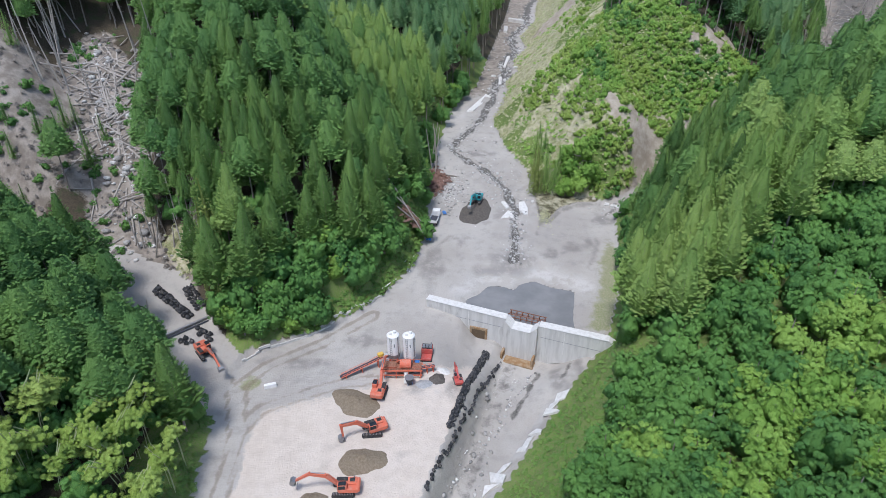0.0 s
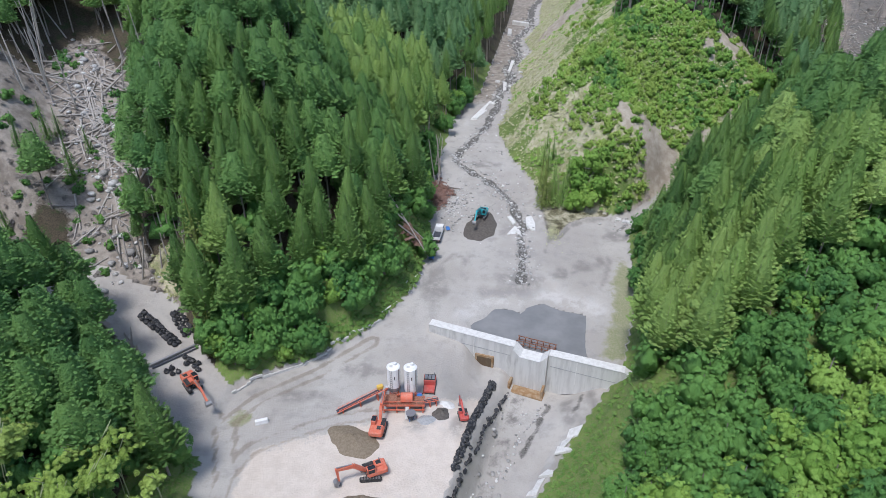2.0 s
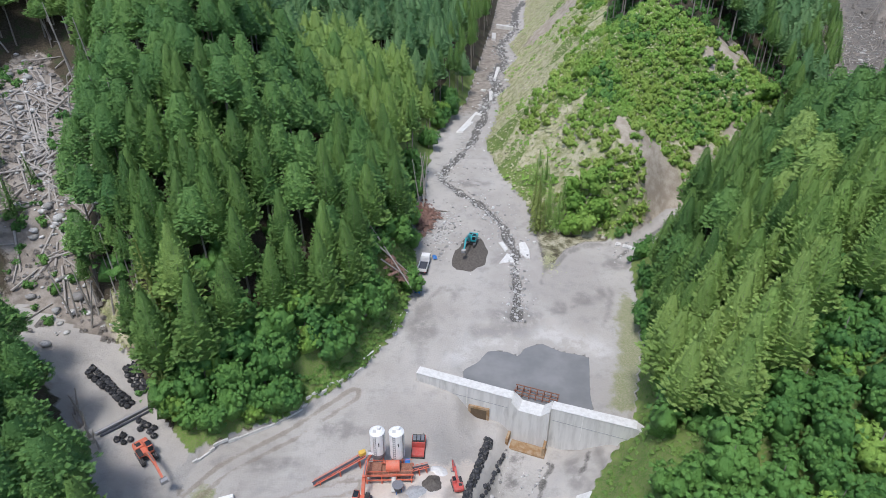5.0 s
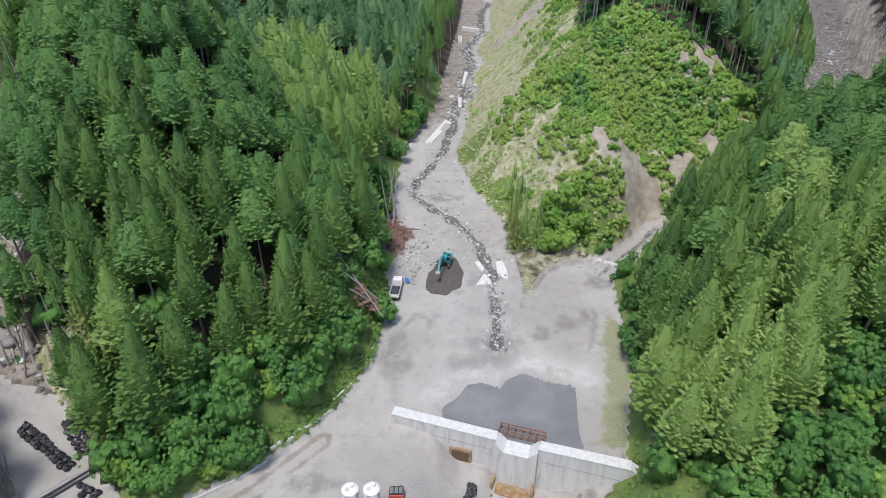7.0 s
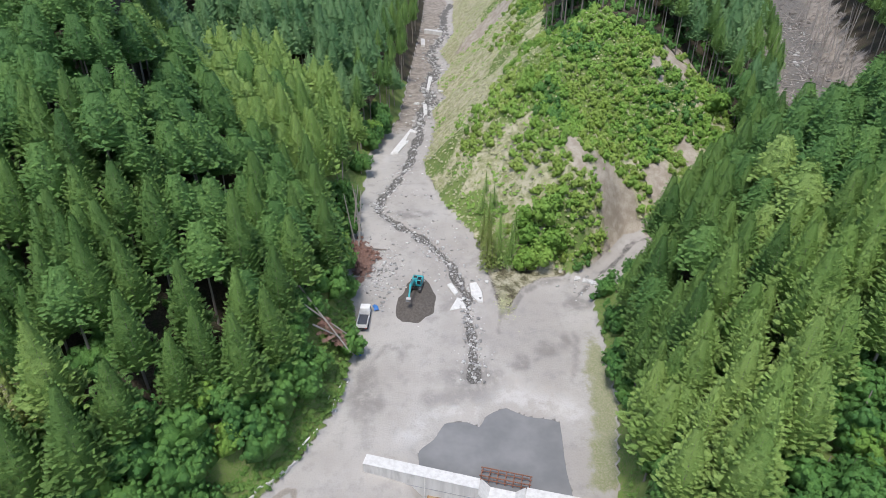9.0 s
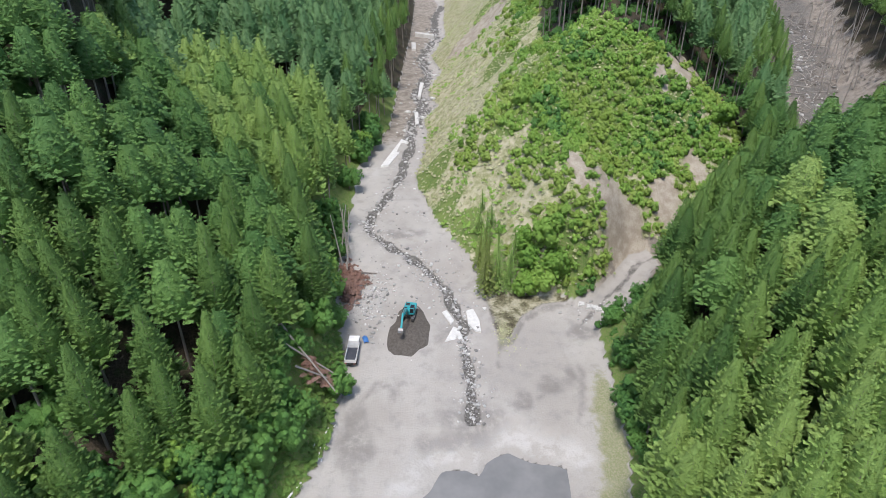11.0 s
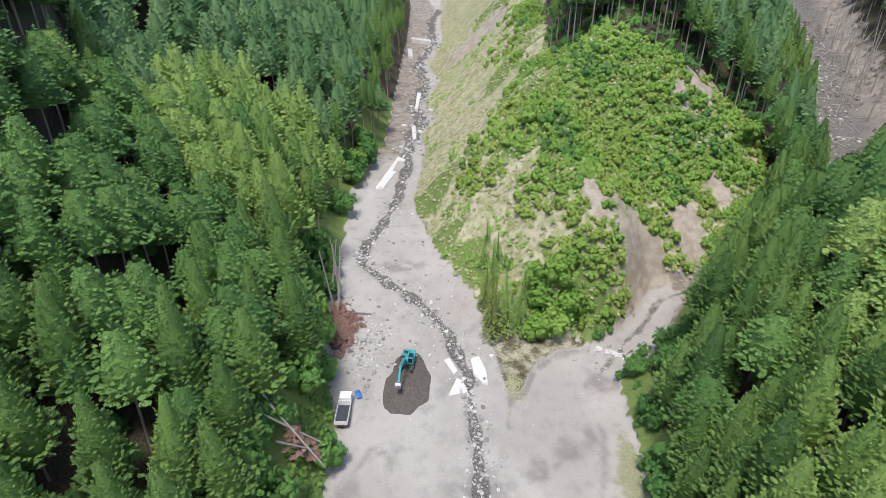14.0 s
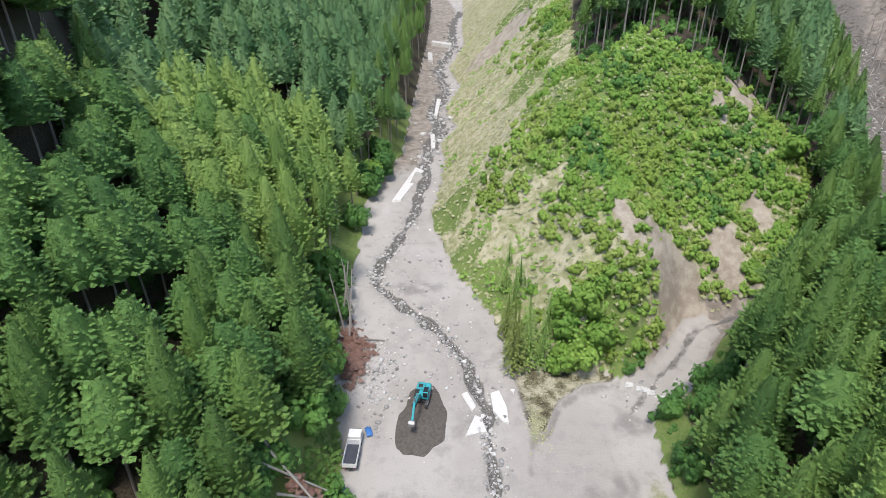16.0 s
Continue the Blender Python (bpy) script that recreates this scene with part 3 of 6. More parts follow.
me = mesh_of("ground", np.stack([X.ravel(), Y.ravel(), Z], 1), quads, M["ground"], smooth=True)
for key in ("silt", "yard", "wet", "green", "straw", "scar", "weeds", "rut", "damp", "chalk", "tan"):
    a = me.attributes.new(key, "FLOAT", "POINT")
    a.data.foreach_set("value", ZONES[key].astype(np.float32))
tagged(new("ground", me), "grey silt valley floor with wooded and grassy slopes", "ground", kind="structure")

water = bmesh.new()
water.faces.new([water.verts.new((x, y, 0.0)) for x, y in [(3, 122.5), (3, 138), (37, 138), (37, 108.5), (31, 111.2)]])
tagged(part("water", water, M["water"]), "still grey muddy water pooled behind the dam", "water", kind="structure")


# ---- trees ----
def puffs(rng, at, up, size, blades=6):
    """Rounded tufts, ragged caps that face along up. Also each vertex's tuft shade."""
    k = len(at)
    up = up / np.linalg.norm(up, axis=1, keepdims=True)
    t1 = np.cross(up, rng.normal(size=(k, 3)))
    t1 /= np.linalg.norm(t1, axis=1, keepdims=True) + 1e-9
    t2 = np.cross(up, t1)
    s = size[:, None]
    V = [at + up * s * (0.34 + 0.12 * rng.random((k, 1)))]
    for j in range(blades):
        a = 6.283 * j / blades + rng.normal(0, 0.18, k)
        out = t1 * np.cos(a)[:, None] + t2 * np.sin(a)[:, None]
        V.append(at + out * s * (0.48 + 0.3 * rng.random((k, 1))) - up * s * (0.12 + 0.34 * rng.random((k, 1))))
    v = np.stack(V, 1).reshape(-1, 3)
    i = np.arange(k)[:, None] * (blades + 1)
    f = np.concatenate([i + [0, 1 + j, 1 + (j + 1) % blades] for j in range(blades)], 1).reshape(-1, 3)
    return v, f, np.repeat(rng.random(k), blades + 1)


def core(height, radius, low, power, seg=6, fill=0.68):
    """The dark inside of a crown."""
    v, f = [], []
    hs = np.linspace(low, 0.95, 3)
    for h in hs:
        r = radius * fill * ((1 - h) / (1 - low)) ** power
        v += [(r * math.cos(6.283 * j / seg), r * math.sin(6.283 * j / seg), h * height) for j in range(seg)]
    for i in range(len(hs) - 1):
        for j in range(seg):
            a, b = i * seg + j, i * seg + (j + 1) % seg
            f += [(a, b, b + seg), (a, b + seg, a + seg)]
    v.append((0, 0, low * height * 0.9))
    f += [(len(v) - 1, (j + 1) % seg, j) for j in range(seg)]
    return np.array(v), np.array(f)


def fronds(rng, at, out, size, droop):
    """Ridged sprays that point along out, with ragged tips. Also each vertex's shade."""
    k = len(at)
    out = out / np.linalg.norm(out, axis=1, keepdims=True)
    side = np.cross(out, np.array([0, 0, 1.0]))
    side /= np.linalg.norm(side, axis=1, keepdims=True) + 1e-9
    up = np.cross(side, out)
    s = size[:, None]

    def r(lo, hi):
        return rng.uniform(lo, hi, (k, 1))

    root = at - out * s * r(0.5, 0.8)
    ridge = at + up * s * r(0.12, 0.3) + side * s * r(-0.12, 0.12)
    tip = at + out * s * r(0.5, 0.85) - np.array([0, 0, 1.0]) * s * droop * r(0.6, 1.4)
    left = at - side * s * r(0.38, 0.62) - up * s * r(0.1, 0.3) + out * s * r(-0.2, 0.25)
    right = at + side * s * r(0.38, 0.62) - up * s * r(0.1, 0.3) + out * s * r(-0.2, 0.25)
    v = np.stack([root, ridge, tip, left, right], 1).reshape(-1, 3)
    i = np.arange(k)[:, None] * 5
    f = np.concatenate([i + [0, 3, 1], i + [0, 1, 4], i + [3, 2, 1], i + [1, 2, 4]], 1).reshape(-1, 3)
    return v, f, np.repeat(rng.random(k), 5)


def conifer(rng, height=19.0, radius=2.8, count=60, low=0.28, power=0.75, spray=1.0, fill=0.72, lift=0.35, droop=0.1):
    """Sprays in rising rings round a dark core: lift turns them up, droop bends the tips."""
    h = low + (0.985 - low) * (1 - np.sqrt((np.arange(count) + rng.random(count)) / count))
    a = np.arange(count) * 2.39996 + rng.random(count) * 0.6
    env = radius * ((1 - h) / (1 - low)) ** power
    limbs = rng.integers(3, 6)
    lump = 1 + 0.13 * np.sin(a * limbs + h * 19 + rng.random() * 6) + 0.09 * np.sin(a * 2 - h * 33 + rng.random() * 6)
    r = env * lump * (0.74 + 0.26 * rng.random(count))
    at = np.stack([r * np.cos(a), r * np.sin(a), h * height], 1)
    out = np.stack([np.cos(a), np.sin(a), lift * (0.4 + 1.6 * h) + 0 * a], 1) + rng.normal(0, 0.24, (count, 3))
    size = spray * (0.42 + 0.26 * env) * (0.7 + 0.6 * rng.random(count))
    v, f, q = fronds(rng, at, out, size, droop)
    tv, tf, tq = fronds(rng, np.tile((0, 0, height * 0.975), (3, 1)) + rng.normal(0, 0.08, (3, 3)), rng.normal(0, 0.25, (3, 3)) + (0, 0, 1.0), np.full(3, 0.8 * spray), 0.0)
    cv, cf = core(height, radius, low, power, fill=fill)
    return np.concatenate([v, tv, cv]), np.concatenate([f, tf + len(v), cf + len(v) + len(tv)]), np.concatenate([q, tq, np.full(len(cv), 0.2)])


def leafy(rng, height=8.0, radius=3.0, count=60, lobes=7, low=0.2, size=0.9, blades=5):
    """A broad crown of several leafy lobes."""
    la = rng.random(lobes) * 6.283
    lr = radius * 0.62 * np.sqrt(rng.random(lobes))
    lz = height * (low + (0.9 - low) * (0.25 + 0.6 * rng.random(lobes)))
    rad = radius * (0.36 + 0.25 * rng.random(lobes))
    k = rng.integers(0, lobes, count)
    d = rng.normal(size=(count, 3))
    d[:, 2] = np.abs(d[:, 2]) * 0.9 - 0.2
    d /= np.linalg.norm(d, axis=1, keepdims=True)
    c0 = np.stack([lr * np.cos(la), lr * np.sin(la), lz], 1)[k]
    at = c0 + d * rad[k, None] * np.array([1, 1, 0.85]) * (0.8 + 0.4 * rng.random((count, 1)))
    up = d + np.array([0, 0, 0.7]) + rng.normal(0, 0.25, (count, 3))
    v, f, q = puffs(rng, at, up, size * (0.6 + 0.8 * rng.random(count)), blades)
    vs, fs, qs, o = [v], [f], [q], len(v)
    for i in range(lobes):
        cv, cf = core(rad[i] * 1.6, rad[i], 0.02, 0.5, 5, 0.85)
        cv = cv + np.array([lr[i] * math.cos(la[i]), lr[i] * math.sin(la[i]), lz[i] - rad[i] * 0.9])
        vs.append(cv), fs.append(cf + o), qs.append(np.zeros(len(cv)))
        o += len(cv)
    return np.concatenate(vs), np.concatenate(fs), np.concatenate(qs)


def trunk_arrays(height, r, seg=5):
    v, f = [], []
    for h, k in ((-0.8, 1.25), (height * 0.5, 0.75), (height, 0.2)):
        v += [(r * k * math.cos(6.283 * j / seg), r * k * math.sin(6.283 * j / seg), h) for j in range(seg)]
    for i in range(2):
        for j in range(seg):
            a, b = i * seg + j, i * seg + (j + 1) % seg
            f += [(a, b, b + seg), (a, b + seg, a + seg)]
    return np.array(v), np.array(f)


def seeded(k):
    return np.random.default_rng(k)


KINDS = {
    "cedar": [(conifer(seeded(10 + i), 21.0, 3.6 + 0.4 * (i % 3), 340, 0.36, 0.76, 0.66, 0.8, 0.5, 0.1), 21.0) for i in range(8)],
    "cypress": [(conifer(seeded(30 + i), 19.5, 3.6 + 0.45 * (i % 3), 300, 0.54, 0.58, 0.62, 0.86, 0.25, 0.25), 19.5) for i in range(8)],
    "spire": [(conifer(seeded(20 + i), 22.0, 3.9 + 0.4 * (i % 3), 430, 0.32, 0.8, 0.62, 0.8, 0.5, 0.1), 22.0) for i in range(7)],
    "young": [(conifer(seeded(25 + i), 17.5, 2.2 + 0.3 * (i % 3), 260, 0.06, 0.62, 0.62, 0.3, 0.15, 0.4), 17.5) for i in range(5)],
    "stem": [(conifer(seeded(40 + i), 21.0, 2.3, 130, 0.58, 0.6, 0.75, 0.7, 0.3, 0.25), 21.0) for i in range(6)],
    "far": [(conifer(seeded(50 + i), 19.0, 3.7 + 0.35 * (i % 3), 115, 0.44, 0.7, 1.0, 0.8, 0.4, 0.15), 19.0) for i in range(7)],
    "broad": [(leafy(seeded(70 + i), 7.5, 3.3, 165, 9, 0.2, 0.58, 5), 7.5) for i in range(7)],
    "shrub": [(leafy(seeded(90 + i), 1.7, 1.8, 26, 4, 0.0, 0.56, 5), 1.7) for i in range(6)],
    "tuft": [(puffs(seeded(110 + i), seeded(111 + i).normal(0, 0.35, (3, 3)) * (1, 1, 0.3) + (0, 0, 0.3), np.tile((0, 0, 1.0), (3, 1)), np.full(3, 0.7), 5), 1.0) for i in range(4)],
}


def scatter(box_, gap, keep, seed, shake=0.46):
    """Places on a shaken grid where keep(x, y, zones) holds: x, y, z."""
    rng = seeded(seed)
    xs, ys = np.meshgrid(np.arange(box_[0], box_[2], gap), np.arange(box_[1], box_[3], gap))
    xs = xs + (np.arange(xs.shape[0]) % 2)[:, None] * gap * 0.5
    x = xs.ravel() + rng.uniform(-shake, shake, xs.size) * gap
    y = ys.ravel() + rng.uniform(-shake, shake, xs.size) * gap
    # the grid lies askew, so that no rows show
    mx, my = (box_[0] + box_[2]) / 2, (box_[1] + box_[3]) / 2
    x, y = mx + (x - mx) * 0.89 - (y - my) * 0.456, my + (x - mx) * 0.456 + (y - my) * 0.89
    z, zone = land(x, y)
    k = keep(x, y, zone) & (z < 92 - 0.09 * (y - 60))
    return x[k], y[k], z[k]


def woods(name, kind, x, y, z, mat, label, category, size=(0.86, 1.12), seed=1, trunks=True, sink=0.3):
    """Many plants of one kind as a single stand."""
    rng = seeded(seed)
    vs, fs, ts, qs, o = [], [], [], [], 0
    tv, tf, to = [], [], 0
    for i in range(len(x)):
        (v, f, q), tall = KINDS[kind][rng.integers(len(KINDS[kind]))]
        k, a = rng.uniform(*size), rng.random() * 6.283
        ca, sa = math.cos(a) * k, math.sin(a) * k
        tilt = rng.normal(0, 0.025, 2)
        w = np.stack([v[:, 0] * ca - v[:, 1] * sa + v[:, 2] * tilt[0], v[:, 0] * sa + v[:, 1] * ca + v[:, 2] * tilt[1], v[:, 2] * k * rng.uniform(0.9, 1.1)], 1)
        vs.append(w + (x[i], y[i], z[i] - sink)), fs.append(f + o), ts.append(np.full(len(v), rng.random())), qs.append((q + rng.random()) % 1)
        o += len(v)
        if trunks:
            v, f = trunk_arrays(tall * 0.8 * k, 0.2 * k)
            tv.append(v + (x[i], y[i], z[i])), tf.append(f + to)
            to += len(v)
    if not vs:
        return None
    crown = mesh_of(name, np.concatenate(vs), np.concatenate(fs), mat, smooth=True, tint=np.concatenate(ts), puff=np.concatenate(qs))
    ob = tagged(new(name, crown), label, category, kind="stuff")
    if trunks:
        stems = new("trunks", mesh_of("trunks", np.concatenate(tv), np.concatenate(tf), M["bark"]))
        stems.parent = ob
        tagged(stems, kind="stuff")
    return ob


MODELS = {}


def own_tree(kind, mat, x, y, z, rng, name, label, group="trees along the valley", size=(0.86, 1.12), sink=0.3, lean=1.5):
    """A tree as a thing of its own: trunk and crown."""
    i = int(rng.integers(len(KINDS[kind])))
    if (kind, mat, i) not in MODELS:
        (v, f, q), tall = KINDS[kind][i]
        tv, tf = trunk_arrays(tall * (0.85 if kind != "broad" else 0.6), 0.22)
        MODELS[kind, mat, i] = mesh_of("crown", v, f, M[mat], smooth=True, tint=np.zeros(len(v)), puff=q), mesh_of("trunk", tv, tf, M["bark"])
    crown, trunk = MODELS[kind, mat, i]
    tree = thing(name, pose(x, y, z - sink, rng.normal(0, lean), rng.normal(0, lean), rng.random() * 360), label, "tree", group)
    k = rng.uniform(*size)
    tree.scale = (k, k, k * rng.uniform(0.92, 1.08))
    for nm, me_ in (("trunk", trunk), ("crown", crown)):
        new(nm, me_).parent = tree
    return tree


def in_view(x, y):
    """The stretch of land that the walk overlooks."""
    return (np.abs(x - 12) < 62 + 0.74 * (y - 20)) & (y > 40)


def clearing(x, y):
    """A hollow in the wood where dark ground and bare stems show."""
    return np.hypot(((x + 29.5) * 0.63 + (y - 162) * 0.77) / 10, ((x + 29.5) * 0.77 - (y - 162) * 0.63) / 3) < 1


def wooded(x, y, q):
    bare = (q["out"] < np.where(west_of(x, y) & (y > 104) & (y < 152) & (x > -50), 6.5, 2.2)) | clearing(x, y) | (q["scar"] > 0.4) | (q["open"] > 0.5)
    bare = bare | (gully_bank(x, y) > 0.3)
    low_bank = (x > np.interp(y, RIGHT_Y, RIGHT_X)) & (y < 113) & (q["out"] < np.interp(y, [60, 97, 106, 113], [14, 12, 5, 2.5]))
    bare = bare | (np.hypot(x + 10, y - 148) < 6)
    mouth = ~west_of(x, y) & (y > 150) & (y < 182) & (q["out"] < 8)
    return ~bare & ~low_bank & ~mouth & in_view(x, y)


def west_of(x, y):
    return x < (np.interp(y, LEFT_Y, LEFT_X) + np.interp(y, RIGHT_Y, RIGHT_X)) / 2


def thicket(x, y):
    """The lower right bank, where broad-leaved scrub takes over from the conifers."""
    return (x > 15) & (y < 97 + rumple(x, y, 12, 33) * 6 + np.clip((x - 45) * 0.25, -3, 10))


# near conifers: the foremost as trees of their own
x, y, z = scatter((-230, -40, 260, 290), 4.8, lambda x, y, q: (y < 215) & (x > -150) & (x < 175) & wooded(x, y, q) & ~thicket(x, y) & ~((x < -40) & (y < 76) & (x > -66)), 21)
rng = seeded(5)
rim = near_line(x, y, list(zip(LEFT_X, LEFT_Y)))
cedar = (x > np.where(y < 112, -50, -300)) & (rumple(x, y, 28, 31) + rng.normal(0, 0.3, len(x)) > np.where(west_of(x, y), np.interp(rim, [8, 20], [-0.7, 0.45]), -0.3))
# west: the sun patch drawn as paler trees; east: pale cedars
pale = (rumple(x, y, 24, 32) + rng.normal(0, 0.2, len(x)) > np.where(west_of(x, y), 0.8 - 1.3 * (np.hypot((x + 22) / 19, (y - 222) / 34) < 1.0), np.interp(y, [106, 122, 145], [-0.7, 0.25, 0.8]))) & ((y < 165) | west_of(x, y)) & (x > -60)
edge_tree = (near_line(x, y, [p[:2] for p in SIDE[3:]]) < 26) & (x < -97) & (rng.random(len(x)) < 0.8) | (rng.random(len(x)) < 0.4) & west_of(x, y) & (y > 186) & (near_line(x, y, list(zip(LEFT_X, LEFT_Y))) < 7)
big = west_of(x, y) & cedar & (rim < 26) & (x > -50)
keep = ~big
kept = []
for j in np.nonzero(big)[0]:
    if all((x[j] - x[i]) ** 2 + (y[j] - y[i]) ** 2 > 5.4 ** 2 for i in kept):
        kept.append(j)
keep[kept] = True
keep &= np.hypot(x + 3, (y - 160) * 0.6) > 6
x, y, z, cedar, pale, edge_tree, rim, big = (a_[keep] for a_ in (x, y, z, cedar, pale, edge_tree, rim, big))
fore = np.zeros(len(x), bool)
fore[np.argsort(np.abs(x - 15) + np.abs(y - 140) * 0.3 - 60 * big)[:270]] = True
for j in np.nonzero(fore)[0]:
    kind = "stem" if edge_tree[j] else "spire" if big[j] else "cedar" if cedar[j] else "cypress"
    mat = "pale_and_sunlit_cedar" if pale[j] else "cypress" if kind == "cypress" else "cedar"
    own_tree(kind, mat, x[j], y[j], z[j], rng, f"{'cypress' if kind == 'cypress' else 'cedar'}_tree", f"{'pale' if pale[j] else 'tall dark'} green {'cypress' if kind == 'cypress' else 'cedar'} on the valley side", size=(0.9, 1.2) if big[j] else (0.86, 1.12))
for kind, mat, sel, seed in (("cedar", "cedar", cedar & ~pale, 40), ("cedar", "pale_and_sunlit_cedar", pale, 41), ("cypress", "cypress", ~cedar & ~pale, 42)):
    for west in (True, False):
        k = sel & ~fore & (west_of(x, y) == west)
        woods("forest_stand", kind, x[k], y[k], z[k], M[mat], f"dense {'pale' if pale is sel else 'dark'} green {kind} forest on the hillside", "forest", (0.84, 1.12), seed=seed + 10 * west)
# far conifers
x, y, z = scatter((-330, 120, 400, 620), 6.0, lambda x, y, q: (y >= 215) & (y < 540) & (x > -250) & (x < 330) & wooded(x, y, q), 22)
rng = seeded(6)
bare_edge = (land(x - 6, y - 6)[1]["open"] > 0.5) | (land(x - 2, y - 9)[1]["open"] > 0.5) | ((near_line(x, y, list(zip(LEFT_X, LEFT_Y))) < 8) & west_of(x, y) & (rng.random(len(x)) < 0.4)) | (land(x + 9, y - 5)[1]["scar"] > 0.4) | (land(x - 9, y - 7)[1]["scar"] > 0.4)
# the rest of the sun patch, again painted as paler conifers
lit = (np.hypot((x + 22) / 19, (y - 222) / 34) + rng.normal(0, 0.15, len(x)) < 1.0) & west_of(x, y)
woods("far_forest", "far", x[~bare_edge & ~lit], y[~bare_edge & ~lit], z[~bare_edge & ~lit], M["far"], "distant dark conifer forest on the upper slopes, haze mixed into its green", "forest", (0.9, 1.25), 44)
woods("far_forest", "far", x[~bare_edge & lit], y[~bare_edge & lit], z[~bare_edge & lit], M["pale_and_sunlit_cedar"], "distant conifers on the upper slope, their sunlight put in as pale green", "forest", (0.9, 1.25), 45)
woods("edge_trees", "stem", x[bare_edge], y[bare_edge], z[bare_edge], M["cedar"], "tall conifers with bare stems at the forest edge", "forest", (0.9, 1.2), 46)
# broad-leaved scrub on the lower right bank
x, y, z = scatter((-40, 0, 160, 160), 3.7, lambda x, y, q: wooded(x, y, q) & thicket(x, y), 23)
fresh = rumple(x, y, 14, 36) + seeded(39).normal(0, 0.35, len(x)) + np.clip((x - 45) / 40, -0.3, 0.4) - np.clip((y - 78) / 20, -0.3, 0.6) > 0.68
woods("broadleaf_thicket", "broad", x[~fresh], y[~fresh], z[~fresh], M["broadleaf"], "thicket of green broad-leaved trees", "thicket", (0.65, 1.4), 47)
woods("broadleaf_thicket", "broad", x[fresh], y[fresh], z[fresh], M["shrub"], "thicket of bright yellow-green broad-leaved trees", "thicket", (0.65, 1.3), 54)
x, y, z = scatter((-120, 10, 140, 170), 5.4, lambda x, y, q: wooded(x, y, q) & ~thicket(x, y) & np.where(west_of(x, y), (y < 108) & (x < -48), (y < 122) & (x < 90)), 46)
woods("broadleaf_thicket", "broad", x, y, z, M["broadleaf"], "leafy young trees below the conifers", "thicket", (0.8, 1.4), 55)
# a fringe of broad-leaved trees along the foot of the left hill
x, y, z = scatter((-110, 60, 60, 250), 3.0, lambda x, y, q: west_of(x, y) & (y > 103) & (y < np.where(rumple(x, y, 6, 35) > 0.2, 300, 186)) & (x > -50) & (q["out"] > np.where((y > 120) & (y < 150), 3.0, 0.2)) & (q["out"] < np.where(y < 152, 11, 5)) & (np.hypot(x + 3, (y - 160) * 0.6) > 5) & (np.hypot(x + 9.5, y - 148) > 4.5) & (q["scar"] < 0.5), 26)
rng = seeded(8)
for j in range(len(x)):
    own_tree("broad", "broadleaf" if rng.random() < 0.65 else "shrub", x[j], y[j], z[j], rng, "broadleaf_tree", "bright leafy tree at the foot of the wooded hill", size=(0.85, 1.5), sink=1.0)
x, y, z = scatter((-20, 60, 110, 230), 3.8, lambda x, y, q: ~west_of(x, y) & (y < 168) & (x < 75) & (q["out"] > np.interp(y, [148, 156], [0.2, 2.5])) & (q["out"] < np.interp(y, [148, 156], [3.5, 7])) & (q["open"] < 0.5) & (q["scar"] < 0.5) & (y > 112), 27)
for j in range(len(x)):
    own_tree("broad", "broadleaf", x[j], y[j], z[j], rng, "broadleaf_tree", "green leafy tree at the foot of the steep bank", size=(0.6, 1.1), sink=0.8)
x, y, z = scatter((20, 130, 90, 200), 2.3, lambda x, y, q: ~west_of(x, y) & (y > 146) & (y < 184) & (q["out"] > 0.4) & (q["out"] < 9) & (q["open"] < 0.5) & (q["scar"] < 0.5) & (rumple(x, y, 4, 68) > -0.4), 48)
woods("bank_scrub", "shrub", x, y, z, M["broadleaf"], "low green scrub on the bank above the side stream", "shrubs", (0.5, 1.3), 72, trunks=False)
# the cleared hill: a clump of feathery conifers and leafy trees at its foot, shrubs and grass above
for dx, dy, k in ((29.5, 177.5, 0.92), (32.6, 178.6, 0.8), (30.6, 182, 0.85), (35, 177.4, 0.7), (34, 183.5, 0.8), (29.8, 187, 0.7), (36.6, 181.5, 0.65), (32.2, 191, 0.65), (31.6, 196.5, 0.5), (34.4, 194, 0.5), (33.4, 201, 0.4)):
    own_tree("young", "creeper" if dx < 31 else "pale_and_sunlit_cedar", dx, dy, ground_z(dx, dy), rng, "young_cedar", "young feathery cedar at the foot of the cleared hill", size=(k, k + 0.02))
for dx, dy, k in ((39, 176.5, 1.0), (42, 176.2, 1.15), (45, 177, 1.15), (47.6, 178.4, 0.95), (41, 180, 1.1), (44.4, 181.5, 1.2), (47.5, 183, 0.8), (50, 184.5, 0.6), (39.5, 184, 0.9), (107, 217.5, 1.25), (110, 219, 1.1), (48.5, 220, 0.9), (50.5, 224, 0.8)):
    own_tree("broad", "shrub", dx, dy, ground_z(dx, dy), rng, "leafy_tree", "dense yellow-green leafy tree on the cleared hill", size=(k, k + 0.05), sink=0.8)
x, y, z = scatter((-30, 120, 180, 350), 1.6, lambda x, y, q: (q["open"] > 0.5) & (q["out"] > 2) & (q["patch"] < 0.5) & (rumple(x, y, 11, 51) * 0.7 + rumple(x, y, 4, 52) * 0.5 + rumple(x, y, 1.7, 58) * 0.55 + np.clip((x - 45) / 18, -0.95, 0.95) - np.clip((y - 228) / 30, 0, 1.35) > -0.15), 24)
# a larger share of yellow-green shrubs paints the sun on this mound
hue = rumple(x, y, 9, 56) + seeded(57).normal(0, 0.3, len(x))
